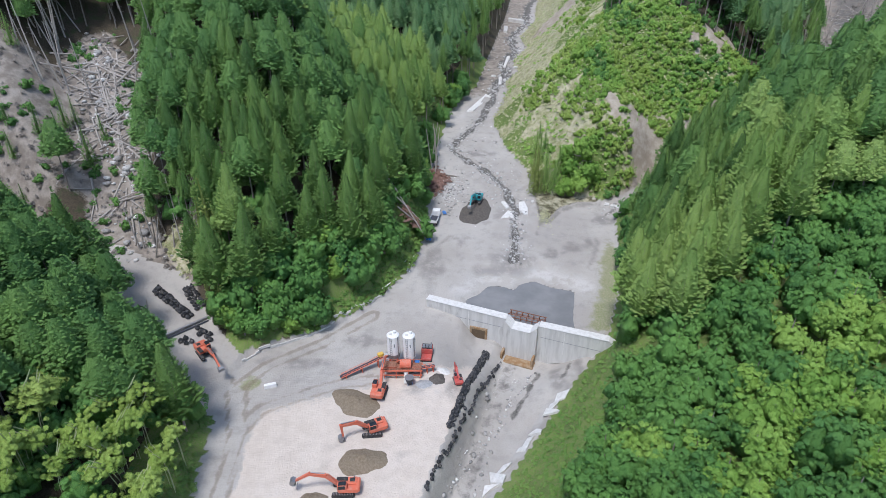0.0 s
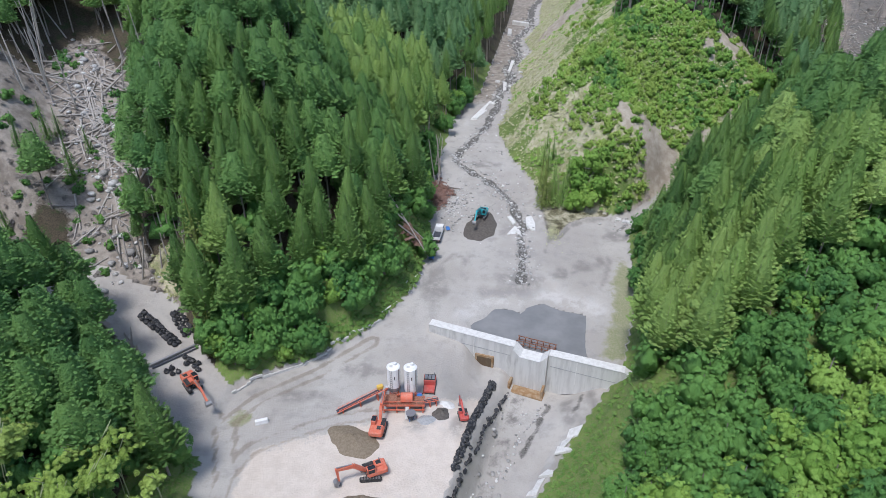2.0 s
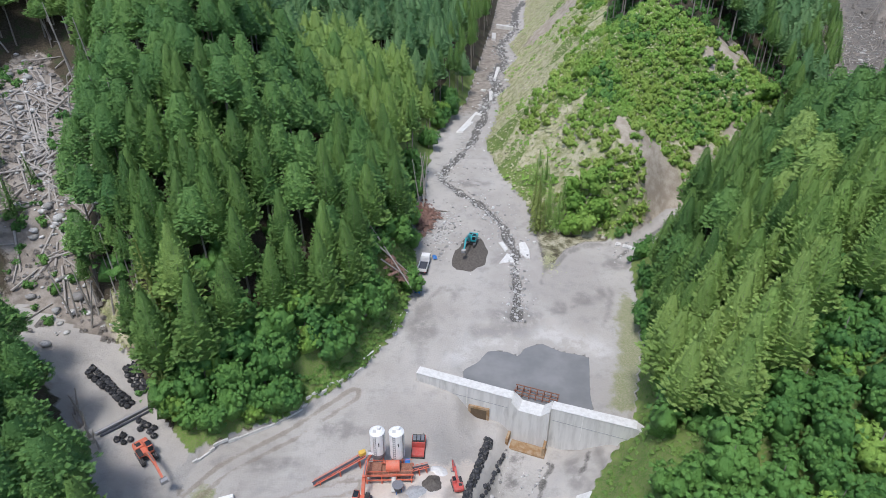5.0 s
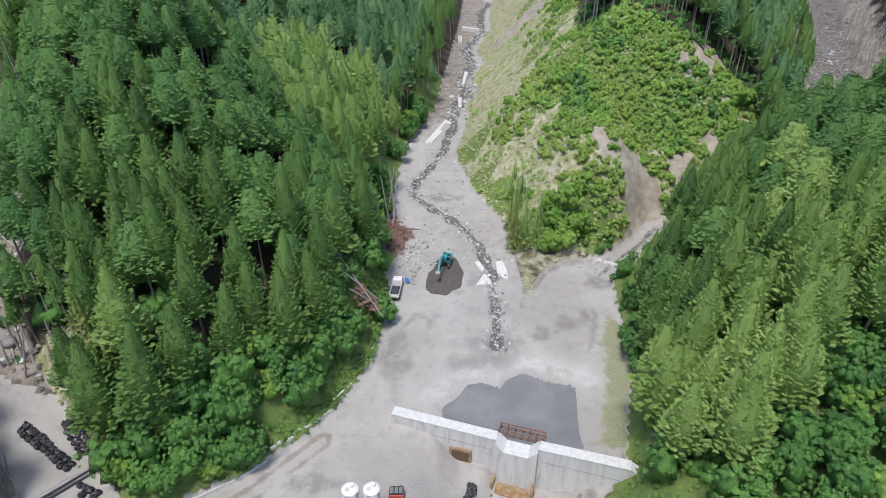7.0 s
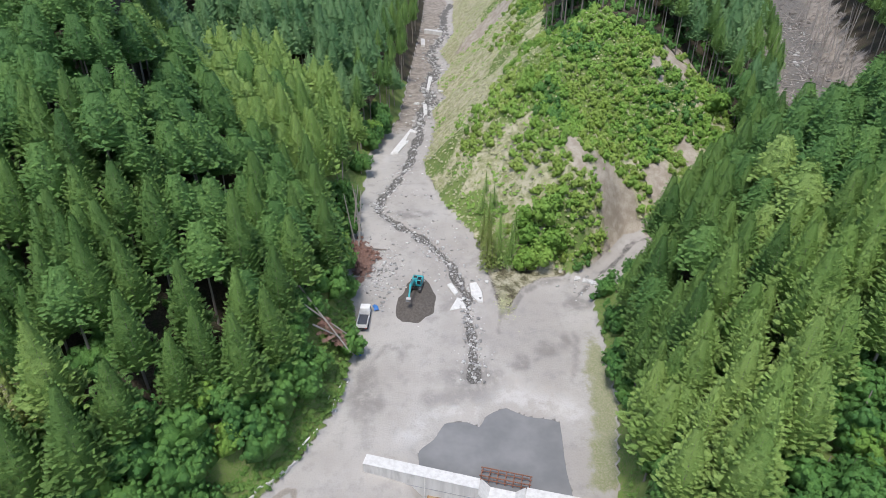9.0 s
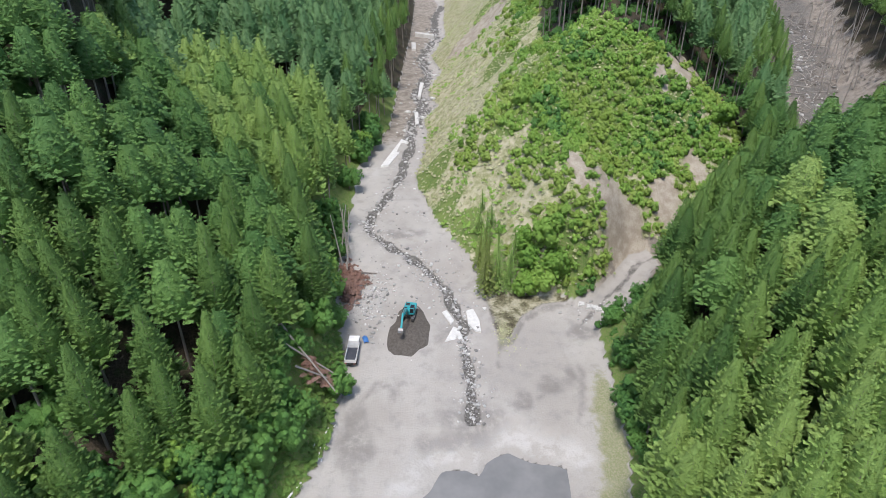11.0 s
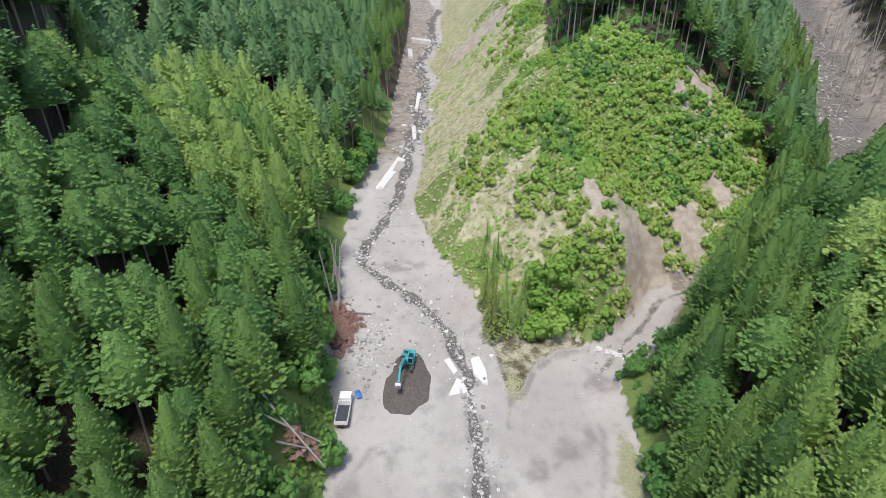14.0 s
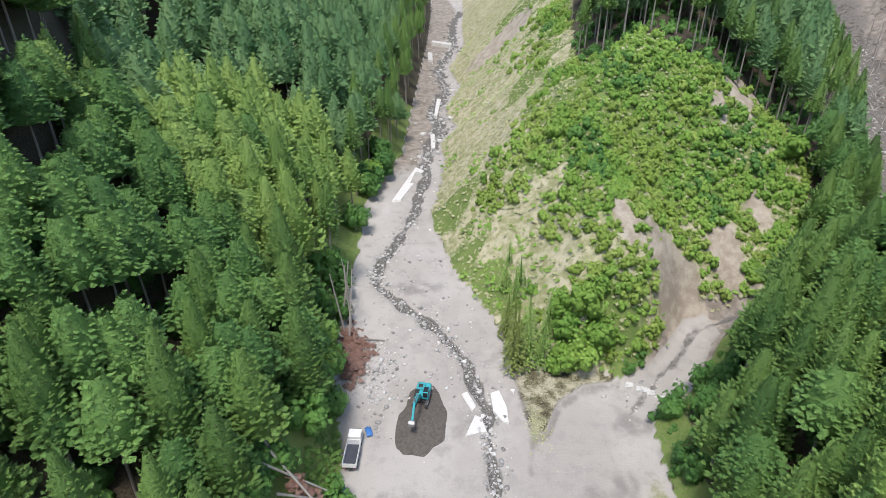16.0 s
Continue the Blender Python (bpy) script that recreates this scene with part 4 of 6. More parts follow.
for k, (mat, lo, hi) in enumerate((("broadleaf", -9, -0.8), ("shrub", -0.8, 0.15), ("bamboo", 0.15, 9))):
    s_ = (hue > lo) & (hue <= hi)
    woods("hillside_shrubs", "shrub", x[s_], y[s_], z[s_], M[mat], ("dark green", "bright green", "yellow-green")[k] + " shrubs over the cleared hill", "shrubs", (0.5, 1.25), 48 + 10 * k, trunks=False)
x, y, z = scatter((-30, 120, 220, 350), 3.4, lambda x, y, q: (q["centre"] > 0.5) & (q["open"] < 0.5) & (q["out"] > 1) & (y < 285) & (x < 135) & (q["patch"] < 0.5), 34)
woods("undergrowth", "shrub", x, y, z, M["broadleaf"], "green undergrowth below the conifers", "shrubs", (0.7, 1.4), 53, trunks=False)
x, y, z = scatter((-60, 100, 210, 480), 1.35, lambda x, y, q: (q["open"] > 0.5) & (q["out"] > 0.5) & (q["patch"] < 0.5), 25)
woods("hillside_grass", "tuft", x, y, z, M["grass"], "straw-coloured grass tufts on the cleared hill", "grass", (0.35, 1.15), 49, trunks=False, sink=0.15)
x, y, z = scatter((-40, 20, 80, 150), 1.1, lambda x, y, q: ~west_of(x, y) & (y > 55) & (y < 116) & (q["out"] > 2.0) & (q["out"] < 17) & (rumple(x, y, 5, 53) > -0.5), 28)
woods("bank_grass", "tuft", x, y, z, M["weed"], "fresh green weeds on the stream bank", "grass", (0.5, 1.2), 50, trunks=False, sink=0.15)
x, y, z = scatter((-190, 40, 10, 320), 6.5, lambda x, y, q: (x < -90) & (q["scar"] > 0.3) & (rumple(x, y, 12, 54) > 0.05) & (y > 134) & (y < 172), 29)
woods("slide_trees", "young", x, y, z, M["cedar"], "scattered ragged conifers left standing on the landslide", "forest", (0.4, 0.75), 51)
x, y, z = scatter((-190, 40, 10, 320), 2.6, lambda x, y, q: (x < -55) & (q["scar"] > 0.2) & (q["out"] > -0.5) & (rumple(x, y, 9, 55) + seeded(38).normal(0, 0.4, len(x)) > 0.4) & (y > 130), 30)
woods("slide_scrub", "shrub", x, y, z, M["broadleaf"], "low green scrub on the landslide", "shrubs", (0.3, 1.2), 52, trunks=False)

x, y, z = scatter((-160, 90, -40, 230), 1.7, lambda x, y, q: (x < -66) & (q["scar"] > 0.35) & (y > 128) & (rumple(x, y, 7, 63) + seeded(64).normal(0, 0.35, len(x)) > 0.15), 44)
woods("slide_brush", "tuft", x, y, z, M["twig"], "grey twigs and torn brush on the landslide", "brush", (0.7, 1.7), 69, trunks=False, sink=0.15)
x, y, z = scatter((110, 190, 290, 420), 2.6, lambda x, y, q: (x > 128) & (q["scar"] > 0.35) & (y > 222) & (rumple(x, y, 9, 65) + seeded(66).normal(0, 0.35, len(x)) > 0.2), 45)
woods("slide_brush", "tuft", x, y, z, M["twig"], "grey twigs and torn brush on the far landslide", "brush", (0.9, 2.0), 70, trunks=False, sink=0.15)

# where the side gully ends: a weedy bank under bare stems, with creeper-hung trees beside the pad
x, y, z = scatter((-82, 118, -50, 145), 1.0, lambda x, y, q: (gully_bank(x, y) > 0.25) & (q["out"] > 0.4), 36)
woods("bank_weeds", "tuft", x, y, z, M["grass"], "dull yellow-green weeds on the gully bank", "grass", (0.4, 1.2), 65, trunks=False, sink=0.15)
x, y, z = scatter((-90, 30, -30, 125), 1.3, lambda x, y, q: west_of(x, y) & (y > 50) & (y < 103) & (q["out"] > 0.3) & (q["out"] < 8) & (rumple(x, y, 5, 67) > -0.5), 47)
woods("bank_grass", "tuft", x, y, z, M["weed"], "fresh green weeds between the track and the bamboo", "grass", (0.6, 1.6), 71, trunks=False, sink=0.15)
rng = seeded(37)
for dx, dy in ((-73, 134.5), (-70.5, 136), (-68, 136.5), (-65.5, 136), (-63, 135), (-60.5, 133.5), (-72, 138), (-66.5, 138.5), (-62, 137.5)):
    own_tree("stem", "cedar", dx, dy, ground_z(dx, dy), rng, "cedar_tree", "tall bare-stemmed cedar above the gully bank", size=(0.65, 0.8), lean=3)
for dx, dy, k in ((-58, 127.5, 0.95), (-56.2, 123.5, 0.9), (-53.8, 120, 1.0), (-52.2, 116, 0.9), (-50, 112, 0.75), (-54, 126, 1.1)):
    own_tree("young", "creeper", dx, dy, ground_z(dx, dy), rng, "creeper_tree", "slender tree hung with yellow-green creeper beside the side track", size=(k, k + 0.05))
for dx, dy, k in ((57, 118, 1.0),):
    own_tree("broad", "creeper", dx, dy, ground_z(dx, dy) + 6, rng, "yellowing_tree", "yellowing leafy tree among dark conifers", size=(k, k + 0.05))
x, y, z = scatter((-30, 170, 150, 400), 1.7, lambda x, y, q: (q["open"] > 0.5) & (q["out"] > 0.5) & (q["patch"] < 0.85) & (x < 112) & (rumple(x, y, 6, 61) + seeded(62).normal(0, 0.4, len(x)) + np.clip((215 - y) / 40, -0.45, 0.5) > 0.25), 41)
woods("low_scrub", "tuft", x, y, z, M["shrub"], "low green scrub dotted over the dry slope", "shrubs", (0.6, 1.7), 67, trunks=False, sink=0.15)
x, y, z = scatter((-110, 40, 130, 220), 6.0, lambda x, y, q: wooded(x, y, q) & ~thicket(x, y) & (x < 105) & (x > -70) & (y > 90) & (y < 178), 43)
woods("undergrowth", "shrub", x, y, z, M["broadleaf"], "green undergrowth below the conifers", "shrubs", (1.8, 2.9), 68, trunks=False)


# ---- the dam ----
DAM = Matrix.Translation((15.2, 117.4, 0)) @ Matrix.Rotation(math.atan2(-0.378, 0.926), 4, "Z")


def dam():
    d = thing("check_dam", DAM, "grey concrete check dam with a central spillway notch across the stream", "dam")
    left = prism([(-20.4, -3), (-20.4, 2.6), (0.2, 2.2), (0.2, -9)], -1.2, 0.8)
    part("left_wing", left, M["concrete"], d, bevel=0.05)
    right = prism([(8.0, -9), (8.0, 2.3), (24, 2.6), (27, 1.2), (27, -2)], -1.2, 0.8)
    part("right_wing", right, M["concrete"], d, bevel=0.05)
    notch = prism([(0.2, -9), (0.2, 2.2), (1.9, 0.6), (6.3, 0.6), (8.0, 2.3), (8.0, -9)], -2.3, 0.8)
    part("spillway", notch, M["concrete"], d, bevel=0.05)
    part("notch_lining", prism([(0.3, 2.28), (1.92, 0.72), (6.28, 0.72), (7.9, 2.38), (7.9, 2.2), (6.3, 0.6), (1.9, 0.6), (0.3, 2.1)], -2.35, 0.9), M["pale"], d, "bright worn concrete lining")
    part("crest", prism([(-20.4, 2.6), (-20.4, 2.72), (0.1, 2.32), (0.1, 2.2)], -1.3, 0.9), M["pale"], d, "pale smooth crest slab")
    part("crest", prism([(8.1, 2.3), (8.1, 2.42), (24, 2.72), (24, 2.6)], -1.3, 0.9), M["pale"], d, "pale smooth crest slab")
    part("apron", box((8.2, 2.6, 0.6), (4.1, -3.6, -7.7)), M["stain"], d, "rust-brown stained concrete apron", bevel=0.08)
    for u in (0.4, 7.8):
        wall = prism([(u - 0.25, -8.5), (u - 0.25, -5.4), (u + 0.25, -5.4), (u + 0.25, -8.5)], -4.6, -2.3)
        part("apron_wall", wall, M["stain"], d, "rust-brown side wall")
    for u in (-9.2, 14.2):
        part("joint_strip", box((0.22, 0.12, 6.2), (u, -1.24, -0.9)), M["pale"], d, "pale vertical joint")
    frame_ = part("culvert_frame", prism([(-8.7, -6.0), (-8.7, -2.1), (-4.3, -1.9), (-4.3, -6.0)], -1.65, -1.21), M["stain"], d, "brown boarded culvert frame")
    # a solid block, coloured dark in place of a shaded recess
    part("culvert_mouth", prism([(-8.2, -5.9), (-8.2, -2.6), (-4.8, -2.4), (-4.8, -5.9)], -1.68, -1.3), M["opening_shade"], frame_, "dark brown block for the culvert opening, its inner shade put into the colour")
    part("lift_line", box((19.6, 0.06, 0.1), (-10.4, -1.23, -0.4)), M["gravel"], d)
    part("lift_line", box((20, 0.06, 0.1), (18.5, -1.23, -0.6)), M["gravel"], d)


dam()


def rack():
    r = thing("debris_rack", DAM @ pose(4.2, 3.2, 0), "rusty red-brown steel debris rack standing in the pool", "rack")
    for row in (-0.9, 0.9):
        for i in range(7):
            part("post", box((0.18, 0.18, 2.6), (-4.2 + 1.4 * i, row, 0.2)), M["rust"], r)
        part("rail", box((9.0, 0.16, 0.16), (0, row, 1.42)), M["rust"], r)
        part("rail", box((9.0, 0.12, 0.12), (0, row - 0.15, 0.7)), M["rust"], r)
    for i in range(7):
        part("tie", box((0.14, 1.7, 0.14), (-4.2 + 1.4 * i, 0, 1.44)), M["rust"], r)


rack()


# ---- machines ----
def excavator(m, paint, label, boom_up=38.0, arm=-75.0, swing=0.0, size=1.0, paint_label=""):
    """A crawler excavator that faces its own +y."""
    e = thing("excavator", m, label, "excavator", "excavators")
    e.scale = (size,) * 3
    for sx in (-1.15, 1.15):
        outline = [(-1.95, 0.25), (-1.7, 0.0), (1.7, 0.0), (1.95, 0.25), (1.95, 0.6), (1.7, 0.85), (-1.7, 0.85), (-1.95, 0.6)]
        t = prism(outline, -0.3, 0.3)
        t.transform(pose(sx, 0, 0, 0, 0, 90))
        track = part("track", t, M["dark"], e, bevel=0.04)
        for k in range(13):
            part("track_shoe", box((0.66, 0.1, 0.05), (sx, -1.62 + 0.27 * k, 0.87)), M["steel"], track)
    part("undercarriage", box((1.8, 1.7, 0.5), (0, 0, 0.6)), M["dark"], e, bevel=0.06)
    turn = Matrix.Rotation(radians(swing), 4, "Z")

    def up(name, bm, mat, parent=e, text="", bevel=0.0):
        bm.transform(turn)
        return part(name, bm, mat, parent, text, bevel)

    up("slew_ring", tube(0.7, 0.7, 0.3, (0, 0, 0.85), seg=14), M["dark"])
    up("body", box((2.7, 3.3, 0.9), (0, -0.95, 1.55)), M[paint], bevel=0.1)
    up("counterweight", box((2.6, 0.75, 1.15), (0, -2.55, 1.6)), M[paint], bevel=0.2)
    hood = up("engine_hood", box((1.5, 1.6, 0.35), (0.45, -1.6, 2.15)), M[paint], bevel=0.08)
    up("grille", box((0.8, 0.9, 0.04), (0.5, -1.6, 2.345)), M["dark"], hood)
    up("exhaust", tube(0.09, 0.08, 0.6, (0.95, -1.9, 2.2), seg=8), M["steel"])
    up("walkway", box((0.8, 2.0, 0.08), (0.95, 0.2, 2.04)), M["dark"])
    cab = up("cab", box((1.0, 1.65, 1.65), (-0.8, 0.05, 2.15)), M[paint], bevel=0.12)
    up("windscreen", box((0.84, 0.06, 1.05), (-0.8, 0.87, 2.35)), M["glass"], cab)
    up("side_window", box((0.06, 1.2, 0.8), (-1.3, 0.1, 2.45)), M["glass"], cab)
    up("roof_panel", box((0.86, 1.3, 0.06), (-0.8, 0.0, 2.99)), M["glass"], cab)
    a, b = radians(boom_up), radians(boom_up + arm)
    p0 = Vector((0.15, 0.75, 1.7))
    knee = p0 + Vector((0, math.cos(a + 0.32) * 3.0, math.sin(a + 0.32) * 3.0))
    p1 = knee + Vector((0, math.cos(a - 0.35) * 2.9, math.sin(a - 0.35) * 2.9))
    p2 = p1 + Vector((0, math.cos(b) * 2.9, math.sin(b) * 2.9))

    def beam(p, q, w, h0, h1):
        d = q - p
        n_ = Vector((0, -d.z, d.y)).normalized()
        bm = bmesh.new()
        vs = [bm.verts.new(c_ + Vector((s * w / 2, 0, 0)) + n_ * k * h / 2) for c_, h in ((p, h0), (q, h1)) for s, k in ((-1, -1), (1, -1), (1, 1), (-1, 1))]
        for f in ((0, 1, 2, 3), (7, 6, 5, 4), (0, 4, 5, 1), (1, 5, 6, 2), (2, 6, 7, 3), (3, 7, 4, 0)):
            bm.faces.new([vs[i] for i in f])
        bmesh.ops.recalc_face_normals(bm, faces=bm.faces)
        return bm

    boom = up("boom", beam(p0, knee, 0.55, 0.5, 0.75), M[paint])
    up("boom_tip", beam(knee, p1, 0.5, 0.75, 0.4), M[paint], boom)
    up("boom_ram", rod(p0 + Vector((0, 0.5, -0.3)), p0.lerp(knee, 0.85) + Vector((0, 0.1, -0.45)), 0.11), M["steel"], boom)
    stick = up("arm", beam(p1 + (p1 - p2) * 0.12, p2, 0.38, 0.55, 0.3), M[paint])
    up("arm_ram", rod(knee + Vector((0, 0.2, 0.45)), p1 + (p1 - p2) * 0.12 + Vector((0, 0, 0.2)), 0.1), M["steel"], stick)
    bucket = prism([(0, 0.2), (0.55, 0.25), (0.9, -0.2), (0.75, -0.75), (0.2, -0.95), (-0.25, -0.75), (0.1, -0.5)], -0.55, 0.55)
    bucket.transform(Matrix.Translation(p2) @ pose(0, 0, 0, 0, 0, 90) @ pose(0, 0, 0, 0, -20, 0))
    scoop = up("bucket", bucket, M["steel"])
    for k in range(4):
        up("tooth", box((0.1, 0.12, 0.25), (p2.x - 0.42 + 0.28 * k, p2.y - 0.25, p2.z - 0.9)), M["steel"], scoop)
    return e


def on_land(x, y, turn=0.0, lift=0.0):
    return pose(x, y, ground_z(x, y) + lift, 0, 0, turn)


excavator(on_land(-17.2, 70.8, 92), "orange", "orange crawler excavator reaching across the sandy yard", 30, -62)
excavator(on_land(-13.6, 84.2, 95), "orange", "orange crawler excavator with its arm folded low in the yard", 24, -118, 18)
excavator(on_land(-13.2, 95.0, -8), "orange", "orange crawler excavator loading beside the concrete plant", 40, -70)
excavator(on_land(-52.2, 104.4, 222), "orange", "orange crawler excavator on the gravel side track", 20, -55)
excavator(on_land(3.2, 99.0, 10), "red", "small red crawler excavator beside the sandbag row", 8, -118, 0, 0.66)
excavator(pose(10.6, 172.4, ground_z(10.6, 172.4) + 0.6, 0, 0, 162), "teal", "turquoise crawler excavator standing on a dark soil mound", 30, -80)


def dump_truck(m):
    t = thing("dump_truck", m, "white dump truck with an empty dark bed parked by the trees", "truck")
    part("chassis", box((1.0, 7.2, 0.35), (0, -0.2, 0.75)), M["dark"], t, bevel=0.04)
    for x_ in (-0.95, 0.95):
        for y_ in (2.2, -1.4, -2.6):
            w = tube(0.5, 0.5, 0.38, seg=14)
            w.transform(pose(x_ - 0.19, y_, 0.5, 0, 90, 0))
            wheel = part("wheel", w, M["dark"], t, bevel=0.05)
            h = tube(0.24, 0.24, 0.4, seg=10)
            h.transform(pose(x_ - 0.2, y_, 0.5, 0, 90, 0))
            part("rim", h, M["steel"], wheel)
    cab = part("cab", box((2.3, 1.9, 1.8), (0, 2.55, 1.75)), M["white"], t, bevel=0.15)
    part("windscreen", box((2.0, 0.06, 0.8), (0, 3.5, 2.15)), M["glass"], cab)
    part("side_window", box((0.05, 0.9, 0.6), (-1.16, 2.7, 2.2)), M["glass"], cab)
    part("side_window", box((0.05, 0.9, 0.6), (1.16, 2.7, 2.2)), M["glass"], cab)
    part("bed_floor", box((2.3, 4.9, 0.15), (0, -1.3, 1.1)), M["bed"], t)
    for x_ in (-1.15, 1.15):
        part("side_board", box((0.1, 4.9, 0.85), (x_, -1.3, 1.55)), M["white"], t, bevel=0.02)
    part("headboard", box((2.4, 0.12, 1.2), (0, 1.2, 1.75)), M["white"], t, bevel=0.02)
    tail = part("tailgate", box((2.4, 0.1, 0.85), (0, -3.78, 1.55)), M["white"], t, bevel=0.02)
    for x_ in (-0.9, 0.9):
        part("tail_light", box((0.3, 0.05, 0.14), (x_, -3.86, 0.95)), M["red"], tail)


dump_truck(on_land(-2.4, 162.6, -10))


# ---- the concrete plant ----
def silo(x, y, band):
    s = thing("cement_silo", on_land(x, y), f"white steel cement silo with a {band} lower band on orange legs", "silo", "cement silos")
    part("shell", tube(1.32, 1.32, 5.6, (0, 0, 3.0), seg=24), M["white"], s)
    part("band", tube(1.335, 1.335, 0.9, (0, 0, 3.0), seg=24), M["steel" if band == "grey" else "white"], s)
    part("cone", tube(0.35, 1.32, 1.7, (0, 0, 1.3), seg=24), M["white"], s)
    lid = part("lid", tube(1.36, 0.9, 0.3, (0, 0, 8.6), seg=24), M["white"], s)
    part("filter", tube(0.35, 0.35, 0.6, (0.3, 0.2, 8.8), seg=12), M["white"], lid)
    part("hatch", box((0.6, 0.6, 0.15), (-0.4, -0.3, 8.92)), M["plywood"], lid)
    for i in range(4):
        a = math.pi / 4 + i * math.pi / 2
        part("leg", box((0.2, 0.2, 3.2), (1.2 * math.cos(a), 1.2 * math.sin(a), 1.6)), M["orange"], s)
    part("pipe", tube(0.08, 0.08, 8.4, (1.1, -0.95, 0.3), seg=8), M["steel"], s)
    ladder = part("ladder", box((0.05, 0.05, 7.2), (-0.62, -1.32, 5)), M["steel"], s)
    part("stringer", box((0.05, 0.05, 7.2), (-0.22, -1.36, 5)), M["steel"], ladder)
    for k in range(14):
        part("rung", box((0.4, 0.04, 0.04), (-0.42, -1.34, 1.9 + 0.5 * k)), M["steel"], ladder)
    part("lettering", box((0.16, 0.04, 0.8), (0.3, -1.32, 6.6), (0, 0, 0)), M["dark"], s, "dark lettering bar")


silo(-10.7, 103.4, "grey")
silo(-7.3, 103.2, "white")


def plant():
    p = thing("concrete_plant", on_land(-8.8, 100.6), "orange steel concrete mixing plant below the silos", "plant")
    for x_ in (-3.8, -1.2, 1.4, 4.0):
        for y_ in (-1.1, 1.1):
            part("column", box((0.22, 0.22, 2.2), (x_, y_, 1.1)), M["orange"], p)
    for y_ in (-1.2, 1.2):
        part("girder", box((8.6, 0.22, 0.35), (0.1, y_, 2.1)), M["orange"], p)
        part("hand_rail", box((8.4, 0.07, 0.07), (0.1, y_, 3.15)), M["orange"], p)
        part("lower_girder", box((8.6, 0.18, 0.25), (0.1, y_, 0.9)), M["orange"], p)
        for k in range(7):
            part("rail_post", box((0.06, 0.06, 0.9), (-3.9 + 1.33 * k, y_, 2.7)), M["orange"], p)
    part("deck", box((8.2, 2.3, 0.08), (0.1, 0, 2.32)), M["rust"], p)
    part("mixer", tube(1.0, 1.0, 2.4, (-0.4, 0, 3.1), (0, 90, 0), seg=16), M["orange"], p, bevel=0.05)
    hopper = prism([(-1.3, 2.1), (1.3, 2.1), (0.5, 0.6), (-0.5, 0.6)], -0.9, 0.9)
    hopper.transform(pose(-2.6, 0.2, 0.6))
    part("hopper", hopper, M["orange"], p)
    part("hopper_lip", box((2.8, 2.0, 0.15), (-2.6, 0.2, 2.75)), M["rust"], p)
    part("control_box", box((1.0, 1.6, 2.2), (3.2, 1.5, 1.2)), M["blue"], p, "blue control cabinet", bevel=0.05)
    part("chute", box((0.7, 3.0, 0.15), (0.9, -2.0, 1.2), (28, 0, 0)), M["plywood"], p)
    part("screw_pipe", rod((-2.0, 1.8, 1.6), (-0.6, 0.4, 3.6), 0.16), M["orange"], p)
    part("screw_pipe", rod((1.4, 1.8, 1.6), (0.2, 0.4, 3.6), 0.16), M["orange"], p)


plant()


def conveyor(p, q, width, label, drum=True):
    """A belt on a lattice frame from p up to q."""
    p, q = Vector(p), Vector(q)
    d = q - p
    c_ = thing("conveyor", Matrix.Translation(p) @ Matrix.Rotation(math.atan2(d.y, d.x), 4, "Z"), label, "conveyor", "conveyors")
    run = math.hypot(d.x, d.y)
    for s in (-width / 2, width / 2):
        part("side_beam", rod((0, s, 0.3), (run, s, 0.3 + d.z), 0.12, seg=4), M["orange"], c_)
        part("top_chord", rod((0.4, s, 0.75), (run, s, 0.75 + d.z), 0.06, seg=4), M["orange"], c_)
        for k in range(int(run)):
            part("brace", rod((k + 0.2, s, 0.3 + d.z * k / run), (k + 0.8, s, 0.75 + d.z * (k + 0.8) / run), 0.05, seg=4), M["orange"], c_)
    belt = prism([(0, 0.36), (run, 0.36 + d.z), (run, 0.42 + d.z), (0, 0.42)], -width * 0.42, width * 0.42)
    part("belt", belt, M["bed"], c_)
    for k in range(3):
        x_ = run * (0.12 + 0.38 * k)
        part("leg", box((0.14, width + 0.2, max(0.3, 0.3 + d.z * x_ / run + p.z + 1.3)), (x_, 0, (0.3 + d.z * x_ / run - p.z - 1.3) / 2)), M["orange"], c_)
    if drum:
        part("motor_housing", box((1.3, 0.9, 0.9), (run - 0.4, 0.2, d.z + 0.9)), M["yellow"], c_, "yellow motor housing", bevel=0.15)


conveyor((-22, 99.2, -0.9), (-13.2, 103.8, 0.9), 0.9, "long orange belt conveyor with a yellow motor beside the plant")
conveyor((-5.2, 100.8, 0.2), (-1.8, 101.9, 0.0), 0.8, "short orange belt conveyor beside the plant", False)


def generator():
    g = thing("generator", on_land(-3.6, 107.2, -4), "red skid generator with a dark open top", "generator")
    part("housing", box((2.5, 1.9, 1.7), (0, 0.6, 1.05)), M["red"], g, bevel=0.08)
    top = part("top_frame", box((2.3, 1.7, 0.15), (0, 0.6, 1.95)), M["dark"], g)
    for k in range(3):
        part("radiator", box((0.6, 1.2, 0.2), (-0.75 + 0.75 * k, 0.6, 2.05)), M["steel"], top, bevel=0.03)
    part("skid", box((2.6, 4.2, 0.2), (0, -0.4, 0.12)), M["dark"], g)
    part("tray", box((2.3, 1.9, 0.5), (0, -1.4, 0.45)), M["red"], g, bevel=0.05)
    part("exhaust", tube(0.1, 0.1, 0.8, (0.9, 1.2, 1.9), seg=8), M["steel"], g)


generator()


